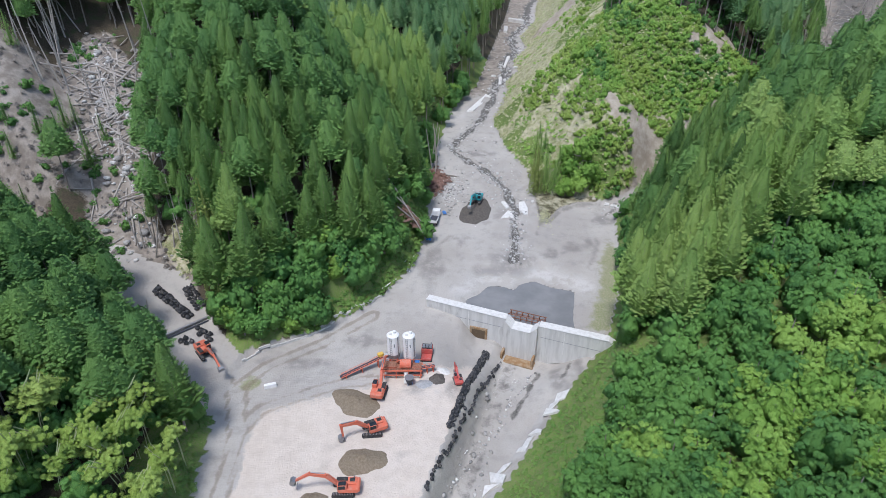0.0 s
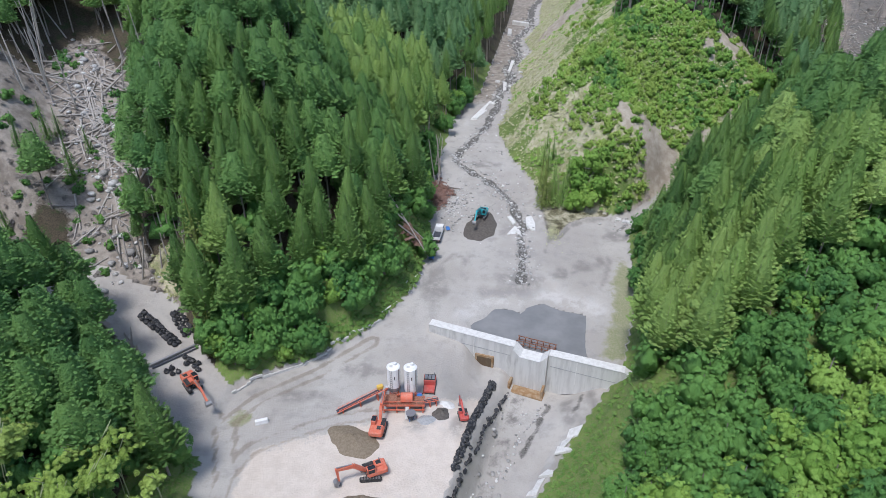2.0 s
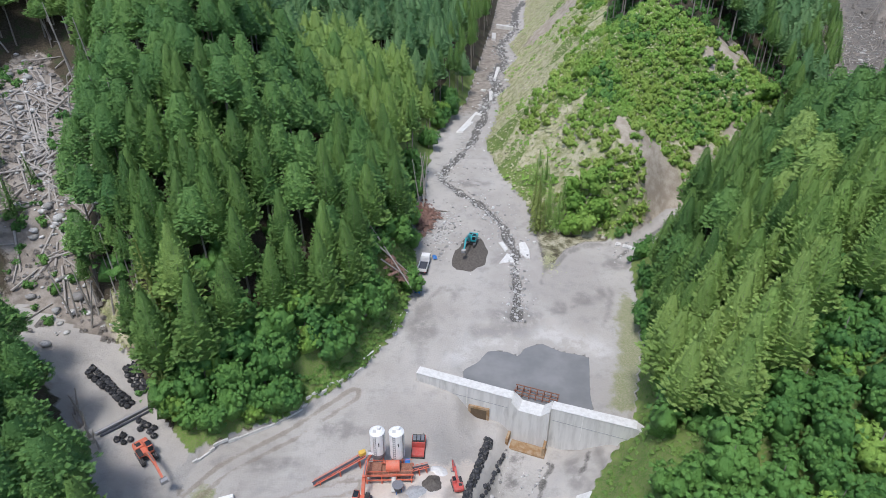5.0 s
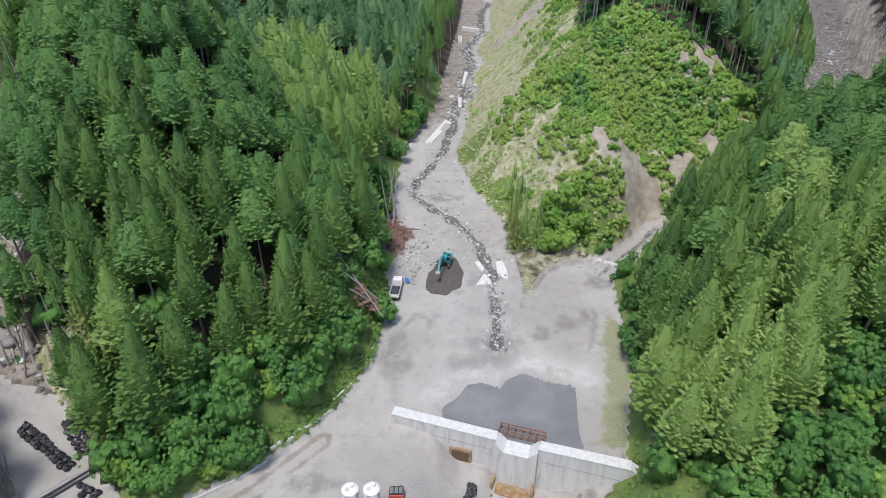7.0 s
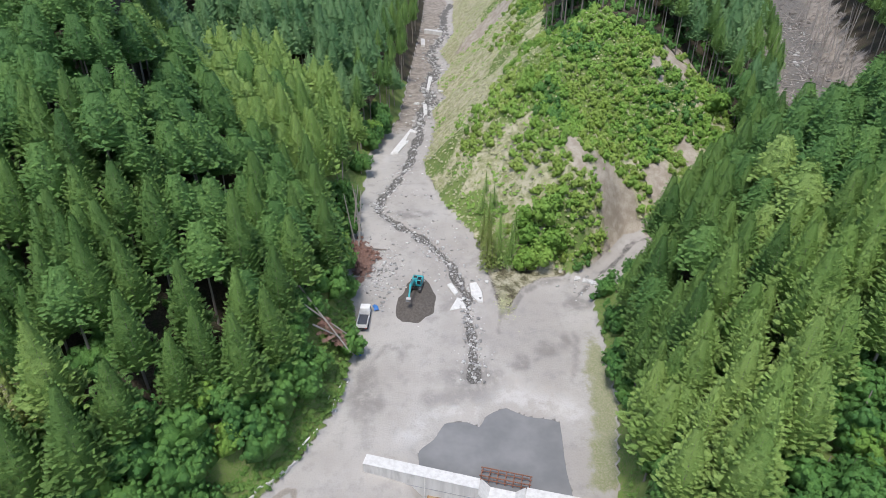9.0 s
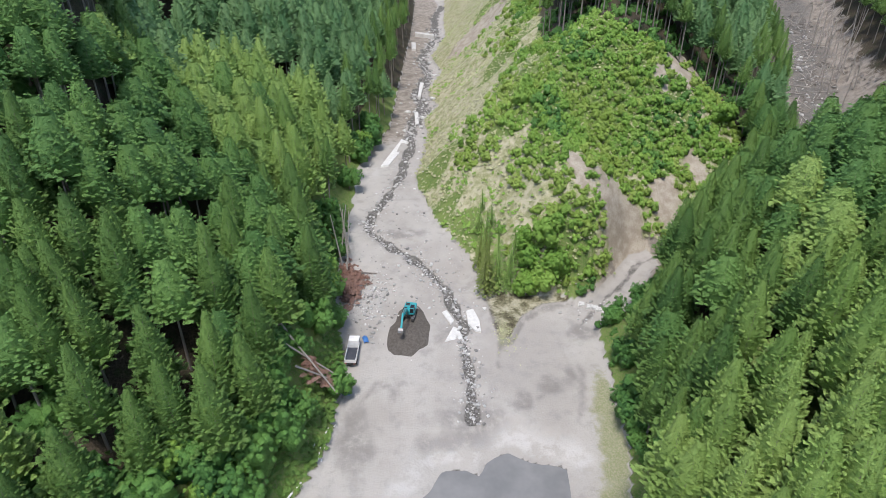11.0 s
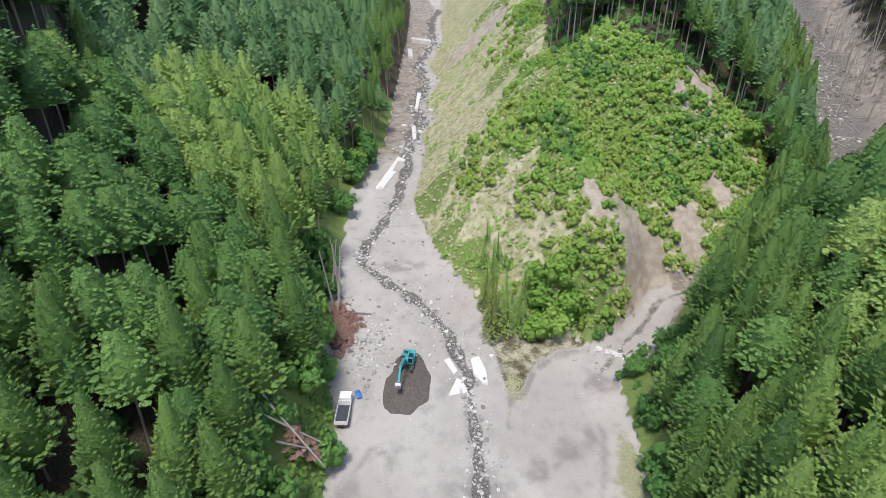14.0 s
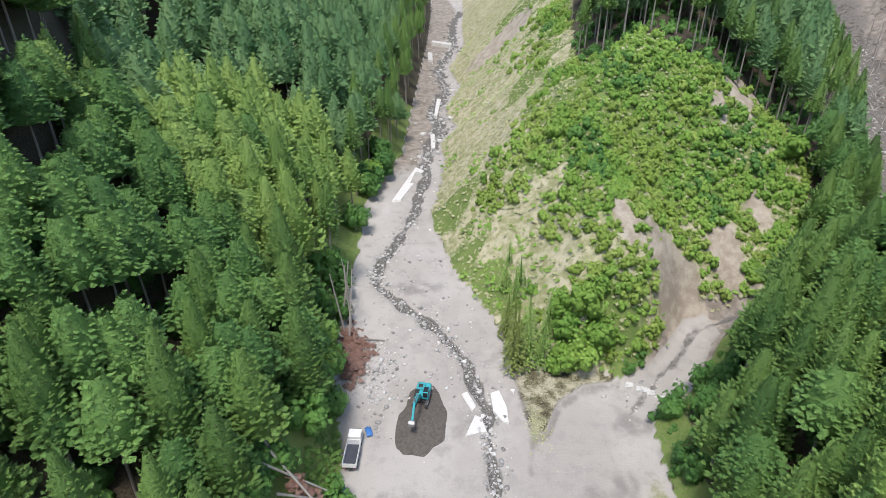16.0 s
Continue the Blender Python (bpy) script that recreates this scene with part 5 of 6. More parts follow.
def concrete_bucket(x, y):
    b = thing("concrete_bucket", on_land(x, y), "grey round concrete skip standing beside the plant", "skip")
    part("drum", tube(0.55, 0.95, 1.5, (0, 0, 0.4), seg=16), M["bed"], b)
    part("rim", tube(1.0, 1.0, 0.12, (0, 0, 1.86), seg=16), M["steel"], b)
    for k in range(3):
        a = k * 2.094
        part("foot", box((0.12, 0.12, 0.7), (0.6 * math.cos(a), 0.6 * math.sin(a), 0.35)), M["blue"], b)


concrete_bucket(-7.1, 97.6)


def mound(name, x, y, rx, ry, high, mat, label, turn=0.0, seed=1, category="soil pile"):
    """A heap with an uneven outline, settled into the ground."""
    rng = seeded(seed)
    ph = rng.random(4) * 6.283
    rings, seg = 9, 28
    v, f = [(0, 0, high)], []
    for i in range(1, rings + 1):
        for j in range(seg):
            a = 6.283 * j / seg
            k = 1 + 0.14 * math.sin(2 * a + ph[0]) + 0.08 * math.sin(3 * a + ph[1]) + 0.05 * math.sin(7 * a + ph[2])
            r = i / rings
            v.append((rx * k * r * math.cos(a), ry * k * r * math.sin(a), high * (1 - r) ** 1.1 * (1 + 0.15 * rng.normal()) + rng.normal(0, 0.03) - 0.12 * (i == rings)))
    f += [(0, 1 + j, 1 + (j + 1) % seg) for j in range(seg)]
    for i in range(rings - 1):
        for j in range(seg):
            a, b = 1 + i * seg + j, 1 + i * seg + (j + 1) % seg
            f.append((a, a + seg, b + seg, b))
    m = pose(x, y, 0, 0, 0, turn)
    lows = [m @ Vector(p) for p in v]
    g = on_ground([p.x for p in lows], [p.y for p in lows])
    z0 = ground_z(x, y)
    me_ = mesh_of(name, [(p.x - x, p.y - y, p.z + float(h) - z0) for p, h in zip(lows, g)], f, M[mat], smooth=True)
    ob = new(name, me_)
    ob.location = (x, y, ground_z(x, y))
    return tagged(ob, label, category, "heaps in the works")


n = Nodes("brown_soil", 0.95)
M["soil"] = n.done(n.mix(n.ramp(n.noise(2.5, 6, 0.7), 0.35, 0.65), (0.180, 0.142, 0.098), (0.255, 0.205, 0.148)))
n.bump(n.noise(3, 6), 0.6, 0.15)
n = Nodes("dark_soil", 0.95)
M["dark_soil"] = n.done(n.mix(n.ramp(n.noise(1.8, 6, 0.7), 0.35, 0.65), (0.090, 0.078, 0.068), (0.135, 0.118, 0.102)))
n.bump(n.noise(3, 6), 0.7, 0.15)
mound("soil_mound", -17.8, 92.2, 5.6, 3.6, 1.4, "soil", "brown soil heap spread on the pale yard", -18, 1)
mound("soil_mound", -14.8, 77.2, 4.2, 3.6, 1.5, "soil", "brown soil heap beside an excavator", 10, 2)
mound("soil_mound", -22.5, 69.0, 2.6, 1.8, 0.9, "soil", "small brown soil heap in the yard", 0, 3)
mound("soil_mound", 10.2, 168.4, 5.2, 8.2, 1.0, "dark_soil", "dark damp soil mound under the turquoise excavator", -4, 4)
mound("gravel_mound", -1.2, 99.2, 2.2, 1.6, 0.9, "dark_soil", "dark gravel heap beside the conveyor", 20, 5)
mound("gravel_mound", -4.0, 97.6, 2.0, 1.4, 0.6, "gravel", "pale crushed gravel heap below the plant", 30, 6)
mound("sand_heap", 0.2, 102.2, 1.8, 1.2, 0.6, "pale", "white cement-dusted sand heap", 10, 7)

# ---- sandbags ----
bag_bm = bmesh.new()
bmesh.ops.create_icosphere(bag_bm, subdivisions=2, radius=0.5)
for v in bag_bm.verts:
    k = noise.noise(v.co * 2.3) * 0.16
    v.co = Vector((v.co.x * (1 + k), v.co.y * (1 + k), max(-0.36, min(0.44, v.co.z * 0.95)) + 0.36))
BAG = bpy.data.meshes.new("sandbag")
bag_bm.to_mesh(BAG)
bag_bm.free()
BAG.materials.append(M["bag"])
tie = tube(0.12, 0.2, 0.22, (0, 0, 0.76), seg=7)
TIE = bpy.data.meshes.new("tie")
tie.to_mesh(TIE)
tie.free()
TIE.materials.append(M["bag"])


def sandbag(x, y, rng, lift=0.0, group="sandbag row along the stream", size=1.0):
    b = new("sandbag", BAG)
    k = rng.uniform(0.9, 1.15) * size
    b.matrix_basis = pose(x, y, ground_z(x, y) - 0.06 + lift, rng.normal(0, 6), rng.normal(0, 6), rng.random() * 360) @ Matrix.Diagonal((k, k * rng.uniform(0.9, 1.1), k * rng.uniform(0.85, 1.1), 1))
    tagged(b, "black woven bulk sandbag, dusty and tied shut", "sandbag", group)
    new("tie", TIE).parent = b


def bag_line(points, gap, rng, wobble=0.2, lift=0.0, group="sandbag row along the stream", size=1.0):
    for (x0, y0), (x1, y1) in zip(points, points[1:]):
        k = int(math.hypot(x1 - x0, y1 - y0) / gap)
        for i in range(k):
            t = i / k
            sandbag(x0 + (x1 - x0) * t + rng.normal(0, wobble), y0 + (y1 - y0) * t + rng.normal(0, wobble), rng, lift, group, size)


rng = seeded(3)
bag_line([(9.9, 112.6), (6.6, 103), (0.9, 85)], 0.66, rng, 0.12)
bag_line([(10.5, 112.0), (7.3, 103), (1.6, 85.5)], 0.8, rng, 0.14)
bag_line([(10.2, 111.5), (6.9, 103), (3, 91)], 0.95, rng, 0.15, 0.55)
bag_line([(13.0, 110.5), (9.4, 102.5), (3.4, 87), (-3.4, 70.5)], 0.78, rng, 0.2, size=0.85)
bag_line([(-68.6, 120.4), (-58.2, 113.4)], 1.12, rng, 0.1, group="sandbags by the side track", size=1.25)
bag_line([(-68.0, 121.4), (-57.6, 114.3)], 1.12, rng, 0.1, group="sandbags by the side track", size=1.25)
for i in range(3):
    bag_line([(-62.6 + 0.85 * i, 122.4 + 0.4 * i), (-57.2 + 0.7 * i, 116.2 + 0.5 * i)], 1.05, rng, 0.1, group="sandbags by the side track", size=1.1)
for px, py in ((-56, 111.4), (-55, 111.0), (-54.2, 110.6), (-53.4, 109.4), (-52.4, 108.6), (-55.2, 109.8), (-57.6, 108.0), (-58.4, 107.2), (-57, 106.8), (-56.0, 107.4), (-52.8, 110.2)):
    sandbag(px, py, rng, 0.0, "sandbags by the side track", 1.2)

# ---- stones ----
stone_kinds = []
for i in range(5):
    bm = bmesh.new()
    bmesh.ops.create_icosphere(bm, subdivisions=1, radius=0.5)
    r_ = seeded(60 + i)
    for v in bm.verts:
        v.co = Vector((v.co.x * 1.25, v.co.y, v.co.z * 0.7)) * (0.75 + 0.5 * r_.random())
    stone_kinds.append((np.array([v.co[:] for v in bm.verts]), np.array([[v.index for v in f.verts] for f in bm.faces])))
    bm.free()


def stones(name, x, y, size, label, seed, mat="stone"):
    rng = seeded(seed)
    z = on_ground(x, y)
    vs, fs, o = [], [], 0
    for i in range(len(x)):
        v, f = stone_kinds[rng.integers(5)]
        a, k = rng.random() * 6.283, rng.uniform(*size) * (0.5 + rng.random() ** 3 * 1.6)
        w = np.stack([v[:, 0] * math.cos(a) - v[:, 1] * math.sin(a), v[:, 0] * math.sin(a) + v[:, 1] * math.cos(a), v[:, 2]], 1) * k
        vs.append(w + (x[i], y[i], z[i] + 0.12 * k)), fs.append(f + o)
        o += len(v)
    tagged(new(name, mesh_of(name, np.concatenate(vs), np.concatenate(fs), M[mat])), label, "stones", kind="stuff")


rng = seeded(12)
sx, sy = np.concatenate([np.array(STREAM[:-1]) + (np.array(STREAM[1:]) - np.array(STREAM[:-1])) * t for t in np.linspace(0, 1, 140, endpoint=False)]).T
keep = sy < 440
sx, sy = sx[keep], sy[keep]
stones("stream_stones", sx + rng.normal(0, 1.0, len(sx)) * rng.uniform(0.3, 2.2, len(sx)), sy + rng.normal(0, 1.4, len(sy)), (0.16, 0.55), "pale and dark stones along the stream bed", 13)
stones("rubble", np.concatenate([rng.normal(2.5, 3.0, 650), rng.normal(18, 4, 260), rng.normal(53, 4, 80), rng.normal(5.5, 1, 22), rng.normal(14, 5, 120)]), np.concatenate([rng.normal(181, 6.5, 650), rng.normal(185, 7, 260), rng.normal(169, 2.5, 80), rng.normal(183.5, 1.2, 22), rng.normal(215, 14, 120)]), (0.14, 0.5), "scattered rubble on the silt", 14)
ty = rng.uniform(70, 108, 50)
stones("channel_stones", bank_x(ty) + 8.5 + rng.normal(0, 0.5, 50), ty, (0.25, 0.6), "dark rocks along the lower channel", 15)
ty = rng.uniform(70, 112, 70)
stones("channel_stones", bank_x(ty) + 3.9 + rng.normal(0, 0.6, 70), ty, (0.3, 0.7), "dark rocks at the foot of the sandbags", 16)

ty = rng.uniform(76, 109, 90)
stones("channel_stones", 9.4 + (ty - 89) * 0.6 + rng.normal(0, 0.5, 90), ty, (0.25, 0.6), "dark rocks strewn along the wet channel", 18)
tk = rng.random(500)
stones("upper_rubble", np.interp(270 + 200 * tk, [p[1] for p in STREAM], [p[0] for p in STREAM]) + rng.normal(0, 3.2, 500), 270 + 200 * tk, (0.4, 1.2), "grey boulders strewn along the upper stream", 22)
tk = rng.random(420)
stones("slide_rubble", -74 - 32 * tk + rng.normal(0, 3.5, 420), 130 + 62 * tk + rng.normal(0, 4, 420), (0.4, 1.3), "grey rubble strewn down the landslide", 19)
tk = rng.random(420)
stones("slide_rubble", 150 + 56 * tk + rng.normal(0, 7, 420), 232 + 95 * tk + rng.normal(0, 6, 420), (0.3, 1.0), "grey rubble strewn down the far landslide", 21)


def slab(name, corners, thick, label, mat="pale", tilt=(0, 0)):
    """A broken flat slab lying on the ground."""
    cx, cy = sum(p[0] for p in corners) / len(corners), sum(p[1] for p in corners) / len(corners)
    bm = bmesh.new()
    z0 = ground_z(cx, cy)
    low = [bm.verts.new((x - cx, y - cy, max(-0.6, ground_z(x, y) - z0) - 0.2)) for x, y in corners]
    top = [bm.verts.new((v.co.x * 0.97, v.co.y * 0.97, v.co.z + 0.2 + thick + tilt[0] * v.co.x + tilt[1] * v.co.y)) for v in low]
    k = len(low)
    bm.faces.new(low[::-1]), bm.faces.new(top)
    for i in range(k):
        bm.faces.new((low[i], low[(i + 1) % k], top[(i + 1) % k], top[i]))
    bmesh.ops.recalc_face_normals(bm, faces=bm.faces)
    ob = part(name, bm, M[mat], None, bevel=0.05)
    ob.location = (cx, cy, z0)
    return tagged(ob, label, "concrete slab", "broken slabs by the stream")


slab("broken_slab", [(18.2, 173.5), (19.5, 174), (20.6, 170), (19.6, 169)], 0.35, "pale broken concrete slab beside the stream", tilt=(0.05, 0))
slab("broken_slab", [(17.4, 163.8), (21.6, 164.6), (21, 167.5), (20, 168.2)], 0.3, "pale triangular concrete slab beside the stream")
slab("broken_slab", [(23.8, 173), (25.6, 173.4), (26.2, 169), (25.8, 165.4), (24.6, 166), (23.6, 169)], 0.4, "large pale concrete slab on the stream bank", tilt=(0.05, 0))
slab("broken_slab", [(27.6, 173), (28.6, 172.6), (28, 171.6)], 0.4, "small pale concrete piece on the bank")
slab("revetment", [(9.8, 246.8), (12.4, 246.8), (21.6, 268.0), (19.1, 269.1)], 0.5, "white concrete revetment slab beside the upper stream")
slab("revetment", [(26.1, 285.9), (27.3, 285.3), (29.0, 300.0), (27.5, 301.5)], 0.5, "narrow white concrete revetment on the upper bank")
slab("revetment", [(31.3, 320.6), (32.6, 320.6), (37.0, 342.1), (35.3, 342.9)], 0.6, "narrow pale revetment beside the upper stream")
slab("weir", [(44.8, 441.6), (55.5, 435.9), (56.5, 440.6), (45.7, 446.3)], 2.2, "small grey concrete weir across the upper stream", "concrete")
slab("weir", [(38.6, 405.1), (40.9, 403.4), (42.7, 419.4), (40.4, 421.2)], 1.2, "broken grey concrete wall by the upper stream", "concrete")
for i, (px, py) in enumerate(((51, 171.5), (52.6, 170.2), (54.2, 168.8), (55.6, 167.2), (53.6, 169.6))):
    slab("boulder_slab", [(px - 0.9, py - 0.5), (px + 0.7, py - 0.7), (px + 1.0, py + 0.3), (px - 0.2, py + 0.8)], 0.5, "pale flat boulder in the side stream", "stone")

rng = seeded(29)
for i in range(11):
    px, py = 27 - 1.72 * i, 99 - 2.2 * i
    j = rng.normal(0, 0.55, 8)
    if i in (3, 7):
        continue
    slab("bank_facing", [(px - 1.9 + j[0], py + 0.4 + j[1]), (px - 3.0 + j[2], py - 1.7 + j[3]), (px - 1.0 + j[4], py - 2.2 + j[5]), (px + 0.3 + j[6], py - 0.1 + j[7])], rng.uniform(0.3, 0.7), "pale broken concrete facing at the foot of the bank", tilt=(0.12, 0))

# ---- kerb, poles, tarps and logs ----
kerb = bmesh.new()
corners_ = [(-44.5, 104.5), (-41, 108.5), (-31.6, 113.6), (-26, 118), (-20.3, 122.6), (-15.5, 127.5)]
line = [(a[0] + (b[0] - a[0]) * k / 6, a[1] + (b[1] - a[1]) * k / 6) for a, b in zip(corners_, corners_[1:]) for k in range(6)] + [corners_[-1]]
for (x0, y0), (x1, y1) in zip(line, line[1:]):
    zz = (ground_z(x0, y0) + ground_z(x1, y1)) / 2
    box((math.hypot(x1 - x0, y1 - y0) + 0.1, 0.35, 0.6), ((x0 + x1) / 2, (y0 + y1) / 2, zz + 0.14), (0, 0, math.degrees(math.atan2(y1 - y0, x1 - x0))), kerb)
tagged(part("kerb", kerb, M["concrete"]), "low grey concrete kerb along the foot of the hill", "kerb", kind="structure")


def pole(p, q, r, label, mat="log", group="poles and logs", category="pole"):
    p, q = Vector((*p, 0)), Vector((*q, 0))
    c_ = (p + q) / 2
    zc = ground_z(c_.x, c_.y)
    p.z, q.z = ground_z(p.x, p.y) + r * 0.8 - zc, ground_z(q.x, q.y) + r * 0.8 - zc
    ob = part("pole" if category == "pole" else "fallen_log", rod(p - Vector((c_.x, c_.y, 0)), q - Vector((c_.x, c_.y, 0)), r, seg=7, r2=r * 0.7), M[mat])
    ob.location = (c_.x, c_.y, zc)
    return tagged(ob, label, category, group)


pole((-15.4, 128.8), (-12.2, 133.2), 0.2, "pale peeled timber pole lying by the road", "white")
for a_, b_ in (((-9.6, 137.2), (-9.0, 139.4)), ((-9.0, 137.6), (-8.0, 141.0)), ((-8.2, 141.8), (-7.6, 143.4)), ((-10.2, 139), (-9.8, 140.2)), ((-6.6, 144), (-6.3, 145))):
    pole(a_, b_, 0.14, "short pale timber offcut by the road", "white")
pole((-6, 190.5), (4.6, 189.2), 0.22, "long dark fallen trunk on the silt", "bark", "fallen logs", "log")
# two added rods stand in for the dark ditch across the track
pole((-62.4, 107.8), (-54.8, 114.8), 0.4, "grey steel rod standing in for the dark ditch across the side track", "steel")
pole((-61.4, 107.6), (-54.4, 114.0), 0.25, "blue-grey rod standing in for the dark ditch across the side track", "bed")
rng = seeded(17)
for i in range(150):
    t = rng.random()
    jam = i < 60
    a_ = Vector((-92, 169)) + Vector((rng.normal(0, 5.5), rng.normal(0, 8))) if jam else Vector((-76, 136)).lerp(Vector((-106, 192)), 0.1 + 0.9 * t) + Vector((rng.normal(0, 5), rng.normal(0, 5)))
    ang, ln = rng.random() * 6.283, rng.uniform(6, 15) if jam else rng.uniform(4, 10)
    p_ = pole((a_.x, a_.y), (a_.x + ln * math.cos(ang), a_.y + ln * math.sin(ang)), rng.uniform(0.16, 0.32), "bleached fallen trunk in the landslide debris", "log", "landslide logs", "log")
    p_.location.z += rng.uniform(0, 0.5) if jam else 0
for i in range(150):
    t = rng.random()
    a_ = Vector((150, 230)).lerp(Vector((212, 335)), t) + Vector((rng.normal(0, 8), rng.normal(0, 6)))
    ang, ln = rng.random() * 6.283, rng.uniform(3, 9)
    pole((a_.x, a_.y), (a_.x + ln * math.cos(ang), a_.y + ln * math.sin(ang)), rng.uniform(0.12, 0.22), "bleached fallen trunk on the far landslide", "log", "far landslide logs", "log")
for a_, b_ in (((-14, 148), (-6, 151)), ((-13, 150), (-5.5, 147)), ((-12, 145.5), (-6, 150)), ((-15, 152), (-9, 149))):
    p_ = pole(a_, b_, 0.2, "dead pale tree leaning out of the wood", "log", "fallen logs", "log")
    p_.location.z += 5.5


def tarp(x, y, rx, ry, label, turn=0.0, seed=1):
    rng = seeded(seed)
    k = 9
    v = [((i / (k - 1) - 0.5) * rx, (j / (k - 1) - 0.5) * ry, 0.25 + 0.55 * (1 - (abs(i / (k - 1) - 0.5) + abs(j / (k - 1) - 0.5))) + rng.normal(0, 0.08)) for j in range(k) for i in range(k)]
    f = [(j * k + i, j * k + i + 1, (j + 1) * k + i + 1, (j + 1) * k + i) for j in range(k - 1) for i in range(k - 1)]
    ob = new("tarp", mesh_of("tarp", v, f, M["blue"], smooth=True))
    sol = ob.modifiers.new("thick", "SOLIDIFY")
    sol.thickness = 0.03
    ob.matrix_basis = on_land(x, y, turn)
    return tagged(ob, label, "tarp", "blue tarps")


tarp(-5.4, 155.0, 3.4, 2.2, "crumpled blue tarpaulin at the edge of the trees", 20, 1)
tarp(-4.0, 152.6, 1.4, 2.4, "crumpled blue tarpaulin at the edge of the trees", -10, 2)
tarp(0.4, 166.8, 1.1, 2.2, "blue sheet lying beside the dump truck", 10, 3)


def white_tank():
    t = thing("barrier", on_land(-36.3, 96.6, 18), "white plastic road barrier with a grey base on the silt", "barrier")
    part("shell", prism([(-1.3, 0.1), (1.3, 0.1), (1.2, 1.0), (-1.2, 1.0)], -0.35, 0.35), M["white"], t, bevel=0.06)
    part("base", box((2.6, 0.9, 0.14), (0, 0, 0.07)), M["plywood"], t)


white_tank()
x, y = seeded(18).normal(-2.2, 1.5, 150), seeded(19).normal(186.5, 3.2, 150)
woods("brush_pile", "tuft", x, y, on_ground(x, y) + seeded(20).random(150) * 1.2, M["dry"], "red-brown pile of dead branches at the wood's edge", "brush", (1.0, 1.8), 60, trunks=False)
x, y = seeded(22).normal(-9, 1.0, 26), seeded(23).normal(149, 1.0, 26)
woods("withered_crown", "tuft", x, y, on_ground(x, y) + 4 + seeded(24).random(26) * 1.5, M["dry"], "withered brown crown of a toppled tree", "brush", (0.9, 1.6), 61, trunks=False)


# ---- bamboo ----
PLUMES = []
for i in range(4):
    r_ = seeded(80 + i)
    k = 95
    t = r_.random(k) ** 0.7
    at = np.stack([3.6 * t ** 1.5 + r_.normal(0, 0.6, k), r_.normal(0, 0.75, k) * (1.15 - 0.6 * t), 7.2 + 5.4 * t - 3.6 * t ** 2.4 + r_.normal(0, 0.45, k)], 1)
    v, f, q = puffs(r_, at, np.tile((0.35, 0, 1.0), (k, 1)) + r_.normal(0, 0.3, (k, 3)), 0.5 + 0.45 * r_.random(k), 6)
    PLUMES.append(mesh_of("plume", v, f, M["bamboo"], smooth=True, tint=np.zeros(len(v)), puff=q))
M["culm"] = plain("bamboo_culm", (0.36, 0.40, 0.22), 0.5)
cm = bmesh.new()
for a_, b_ in (((0, 0, -0.6), (0.2, 0, 5)), ((0.2, 0, 5), (1.0, 0, 9)), ((1.0, 0, 9), (2.6, 0.1, 11.4))):
    rod(a_, b_, 0.07, cm, 5, 0.055)
CULM = bpy.data.meshes.new("culm")
cm.to_mesh(CULM)
cm.free()
CULM.materials.append(M["culm"])
rng = seeded(25)
for i in range(40):
    px, py = rng.uniform(-68, -44.5), rng.uniform(57, 77)
    b = thing("bamboo", pose(px, py, ground_z(px, py), 0, 0, rng.normal(-40, 70)), "tall arching yellow-green bamboo at the wood's edge", "bamboo", "bamboo grove")
    k = rng.uniform(0.8, 1.25)
    b.scale = (k, k, k)
    p_ = tagged(new("plume", PLUMES[rng.integers(4)]), kind="stuff")
    p_.parent = b
    for j in range(2):
        c_ = new("culm", CULM)
        c_.parent = b
        c_.matrix_basis = pose(0.5 * j, 0.3 * j, 0, 0, 0, 14 * j)


# ---- tall bare trunks left standing round the landslides ----
rng = seeded(33)


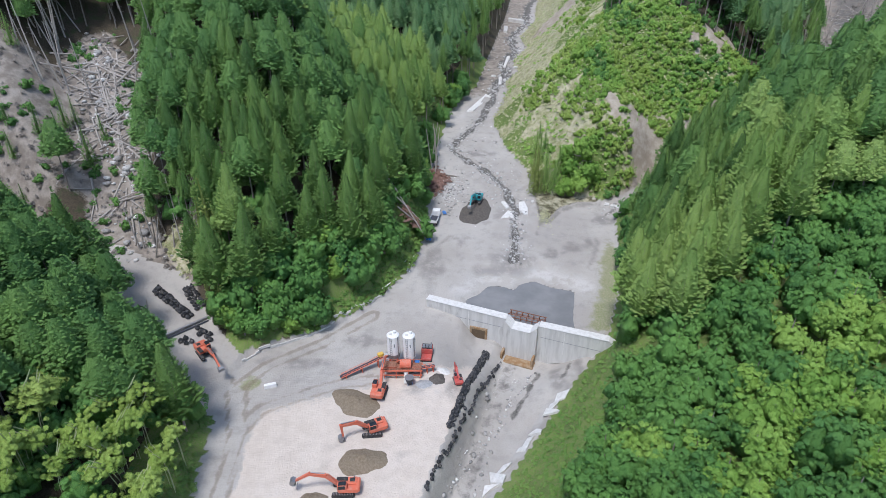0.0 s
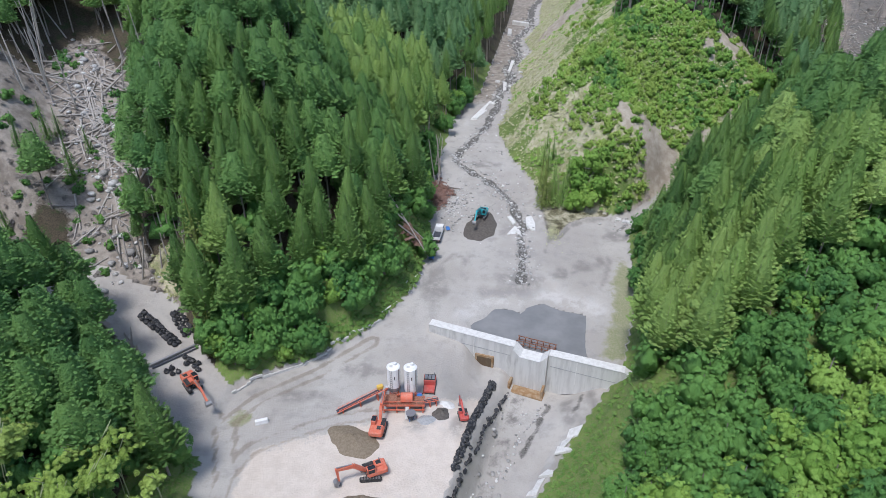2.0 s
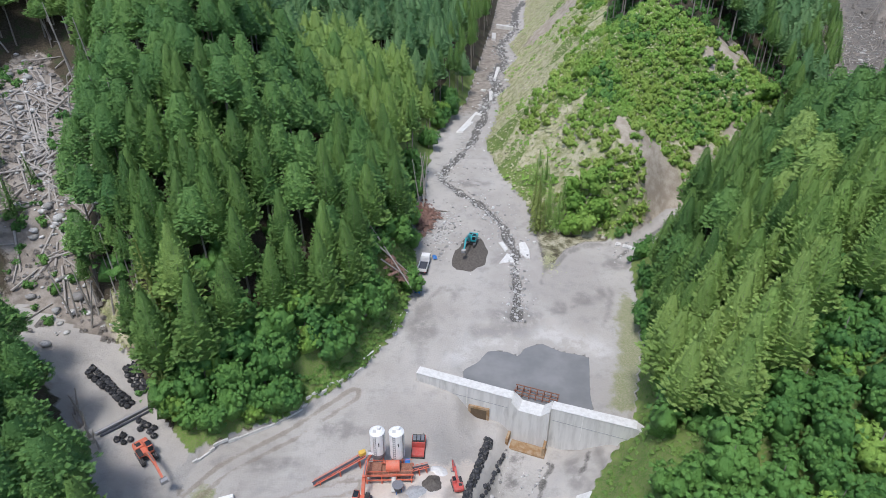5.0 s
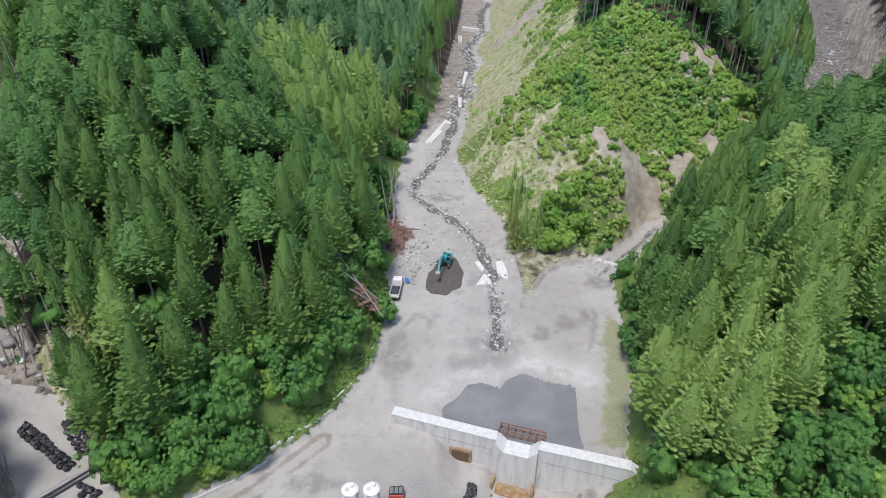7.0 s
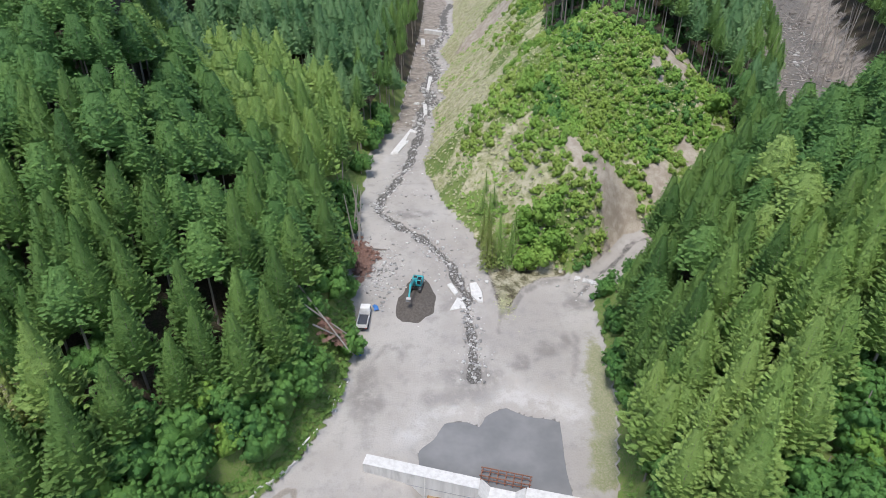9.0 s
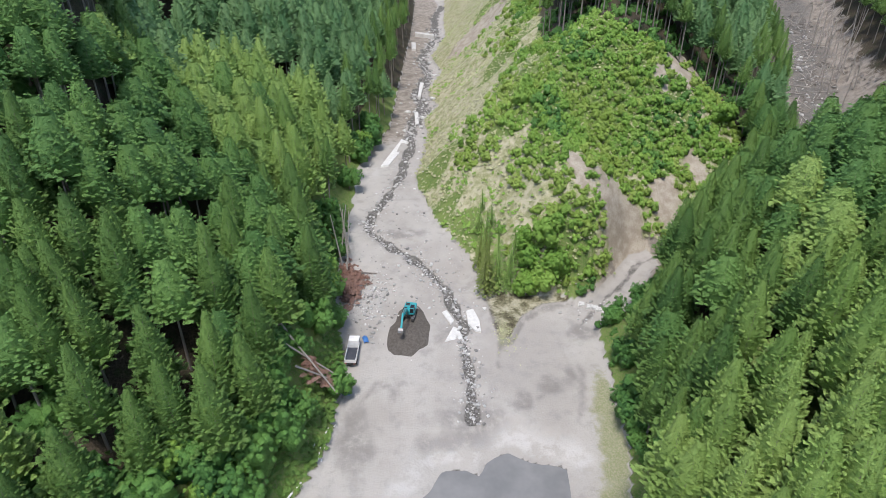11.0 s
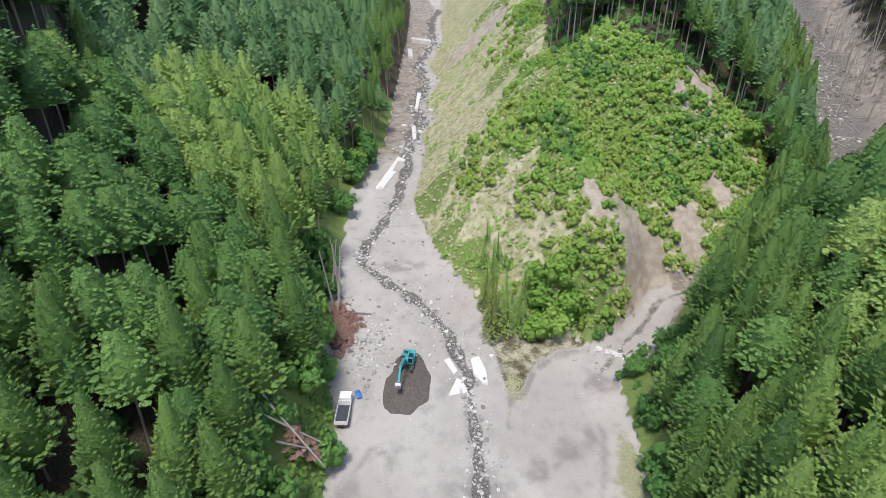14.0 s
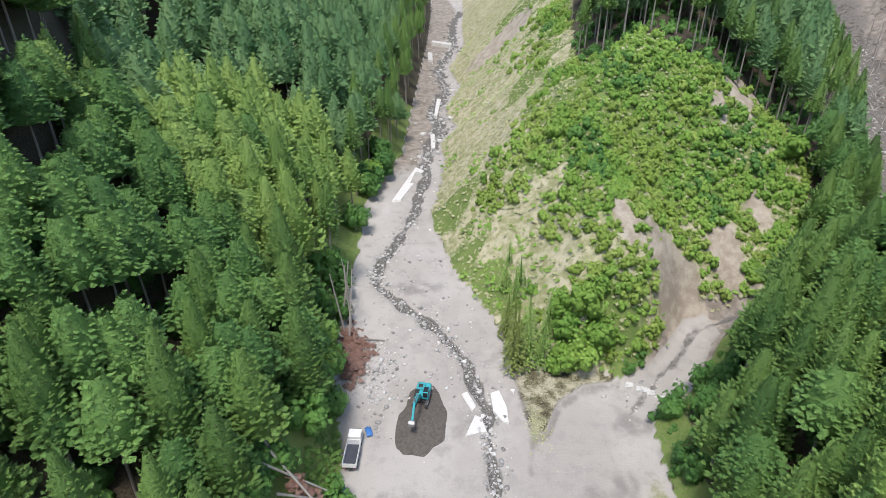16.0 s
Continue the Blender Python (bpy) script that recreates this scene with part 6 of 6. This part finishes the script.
def dead_trunk(x, y, tall, label):
    t = thing("bare_trunk", pose(x, y, ground_z(x, y), rng.normal(0, 5), rng.normal(4, 6), rng.random() * 360), label, "trunk", "bare trunks by the landslides")
    part("stem", rod((0, 0, -0.5), (0, 0, tall), 0.26, seg=6, r2=0.09), M["log"], t)
    for k in range(4):
        z_ = tall * rng.uniform(0.45, 0.95)
        a = rng.random() * 6.283
        part("snag", rod((0, 0, z_), (1.0 * math.cos(a), 1.0 * math.sin(a), z_ + 0.25), 0.05, seg=4, r2=0.02), M["log"], t)


for i in range(70):
    k = rng.random() ** 0.7
    c_ = Vector((-86, 158)).lerp(Vector((-120, 222)), k)
    s_ = -1 if rng.random() < 0.6 else 1
    dead_trunk(c_.x + s_ * rng.uniform(9, 20), c_.y + rng.normal(0, 5), rng.uniform(14, 21), "tall pale trunk stripped bare beside the landslide")
for i in range(14):
    dead_trunk(rng.uniform(-76, -60), rng.uniform(130, 138), rng.uniform(6, 12), "broken pale trunk standing in the side gully")
for i in range(60):
    k = rng.random()
    c_ = Vector((160, 245)).lerp(Vector((200, 320)), k)
    dead_trunk(c_.x + rng.choice((-1, 1)) * rng.uniform(9, 20), c_.y + rng.normal(0, 6), rng.uniform(12, 18), "tall pale trunk at the rim of the far landslide")
for px, py in ((-35, 155), (-32, 158), (-30, 160), (-27.5, 163), (-25.6, 166), (-23.6, 168), (-33.4, 159)):
    dead_trunk(px, py, rng.uniform(9, 12), "pale bare stem in a dark hollow of the wood")
for px, py in ((-2.8, 190), (-3.6, 192.2), (-2.2, 193.5), (-3.2, 196), (-1.8, 198.4), (-4.2, 194.4)):
    dead_trunk(px, py, rng.uniform(14, 18), "tall bare trunk at the wood's edge above the stream")

for i in range(16):
    k = rng.random()
    dead_trunk(-68.5 + 8 * k + rng.normal(0, 0.5), 113.5 - 9.5 * k + rng.normal(0, 0.5), rng.uniform(2.5, 4.5), "thin leaning dead stem at the edge of the side track")

x, y = seeded(71).normal(31, 1.5, 140), seeded(72).normal(164, 2.6, 140)
woods("silt_weeds", "tuft", x, y, on_ground(x, y), M["grass"], "sparse yellowish weeds on the silt terrace", "grass", (0.15, 0.5), 62, trunks=False, sink=0.1)
x, y = seeded(76).uniform(-45, 5, 900), seeded(77).uniform(113, 200, 900)
x = np.interp(y, LEFT_Y, LEFT_X) - 0.3 - seeded(78).random(900) * 5
woods("verge_weeds", "tuft", x, y, on_ground(x, y), M["weed"], "green weeds along the foot of the wooded hill", "grass", (0.5, 1.5), 64, trunks=False, sink=0.1)
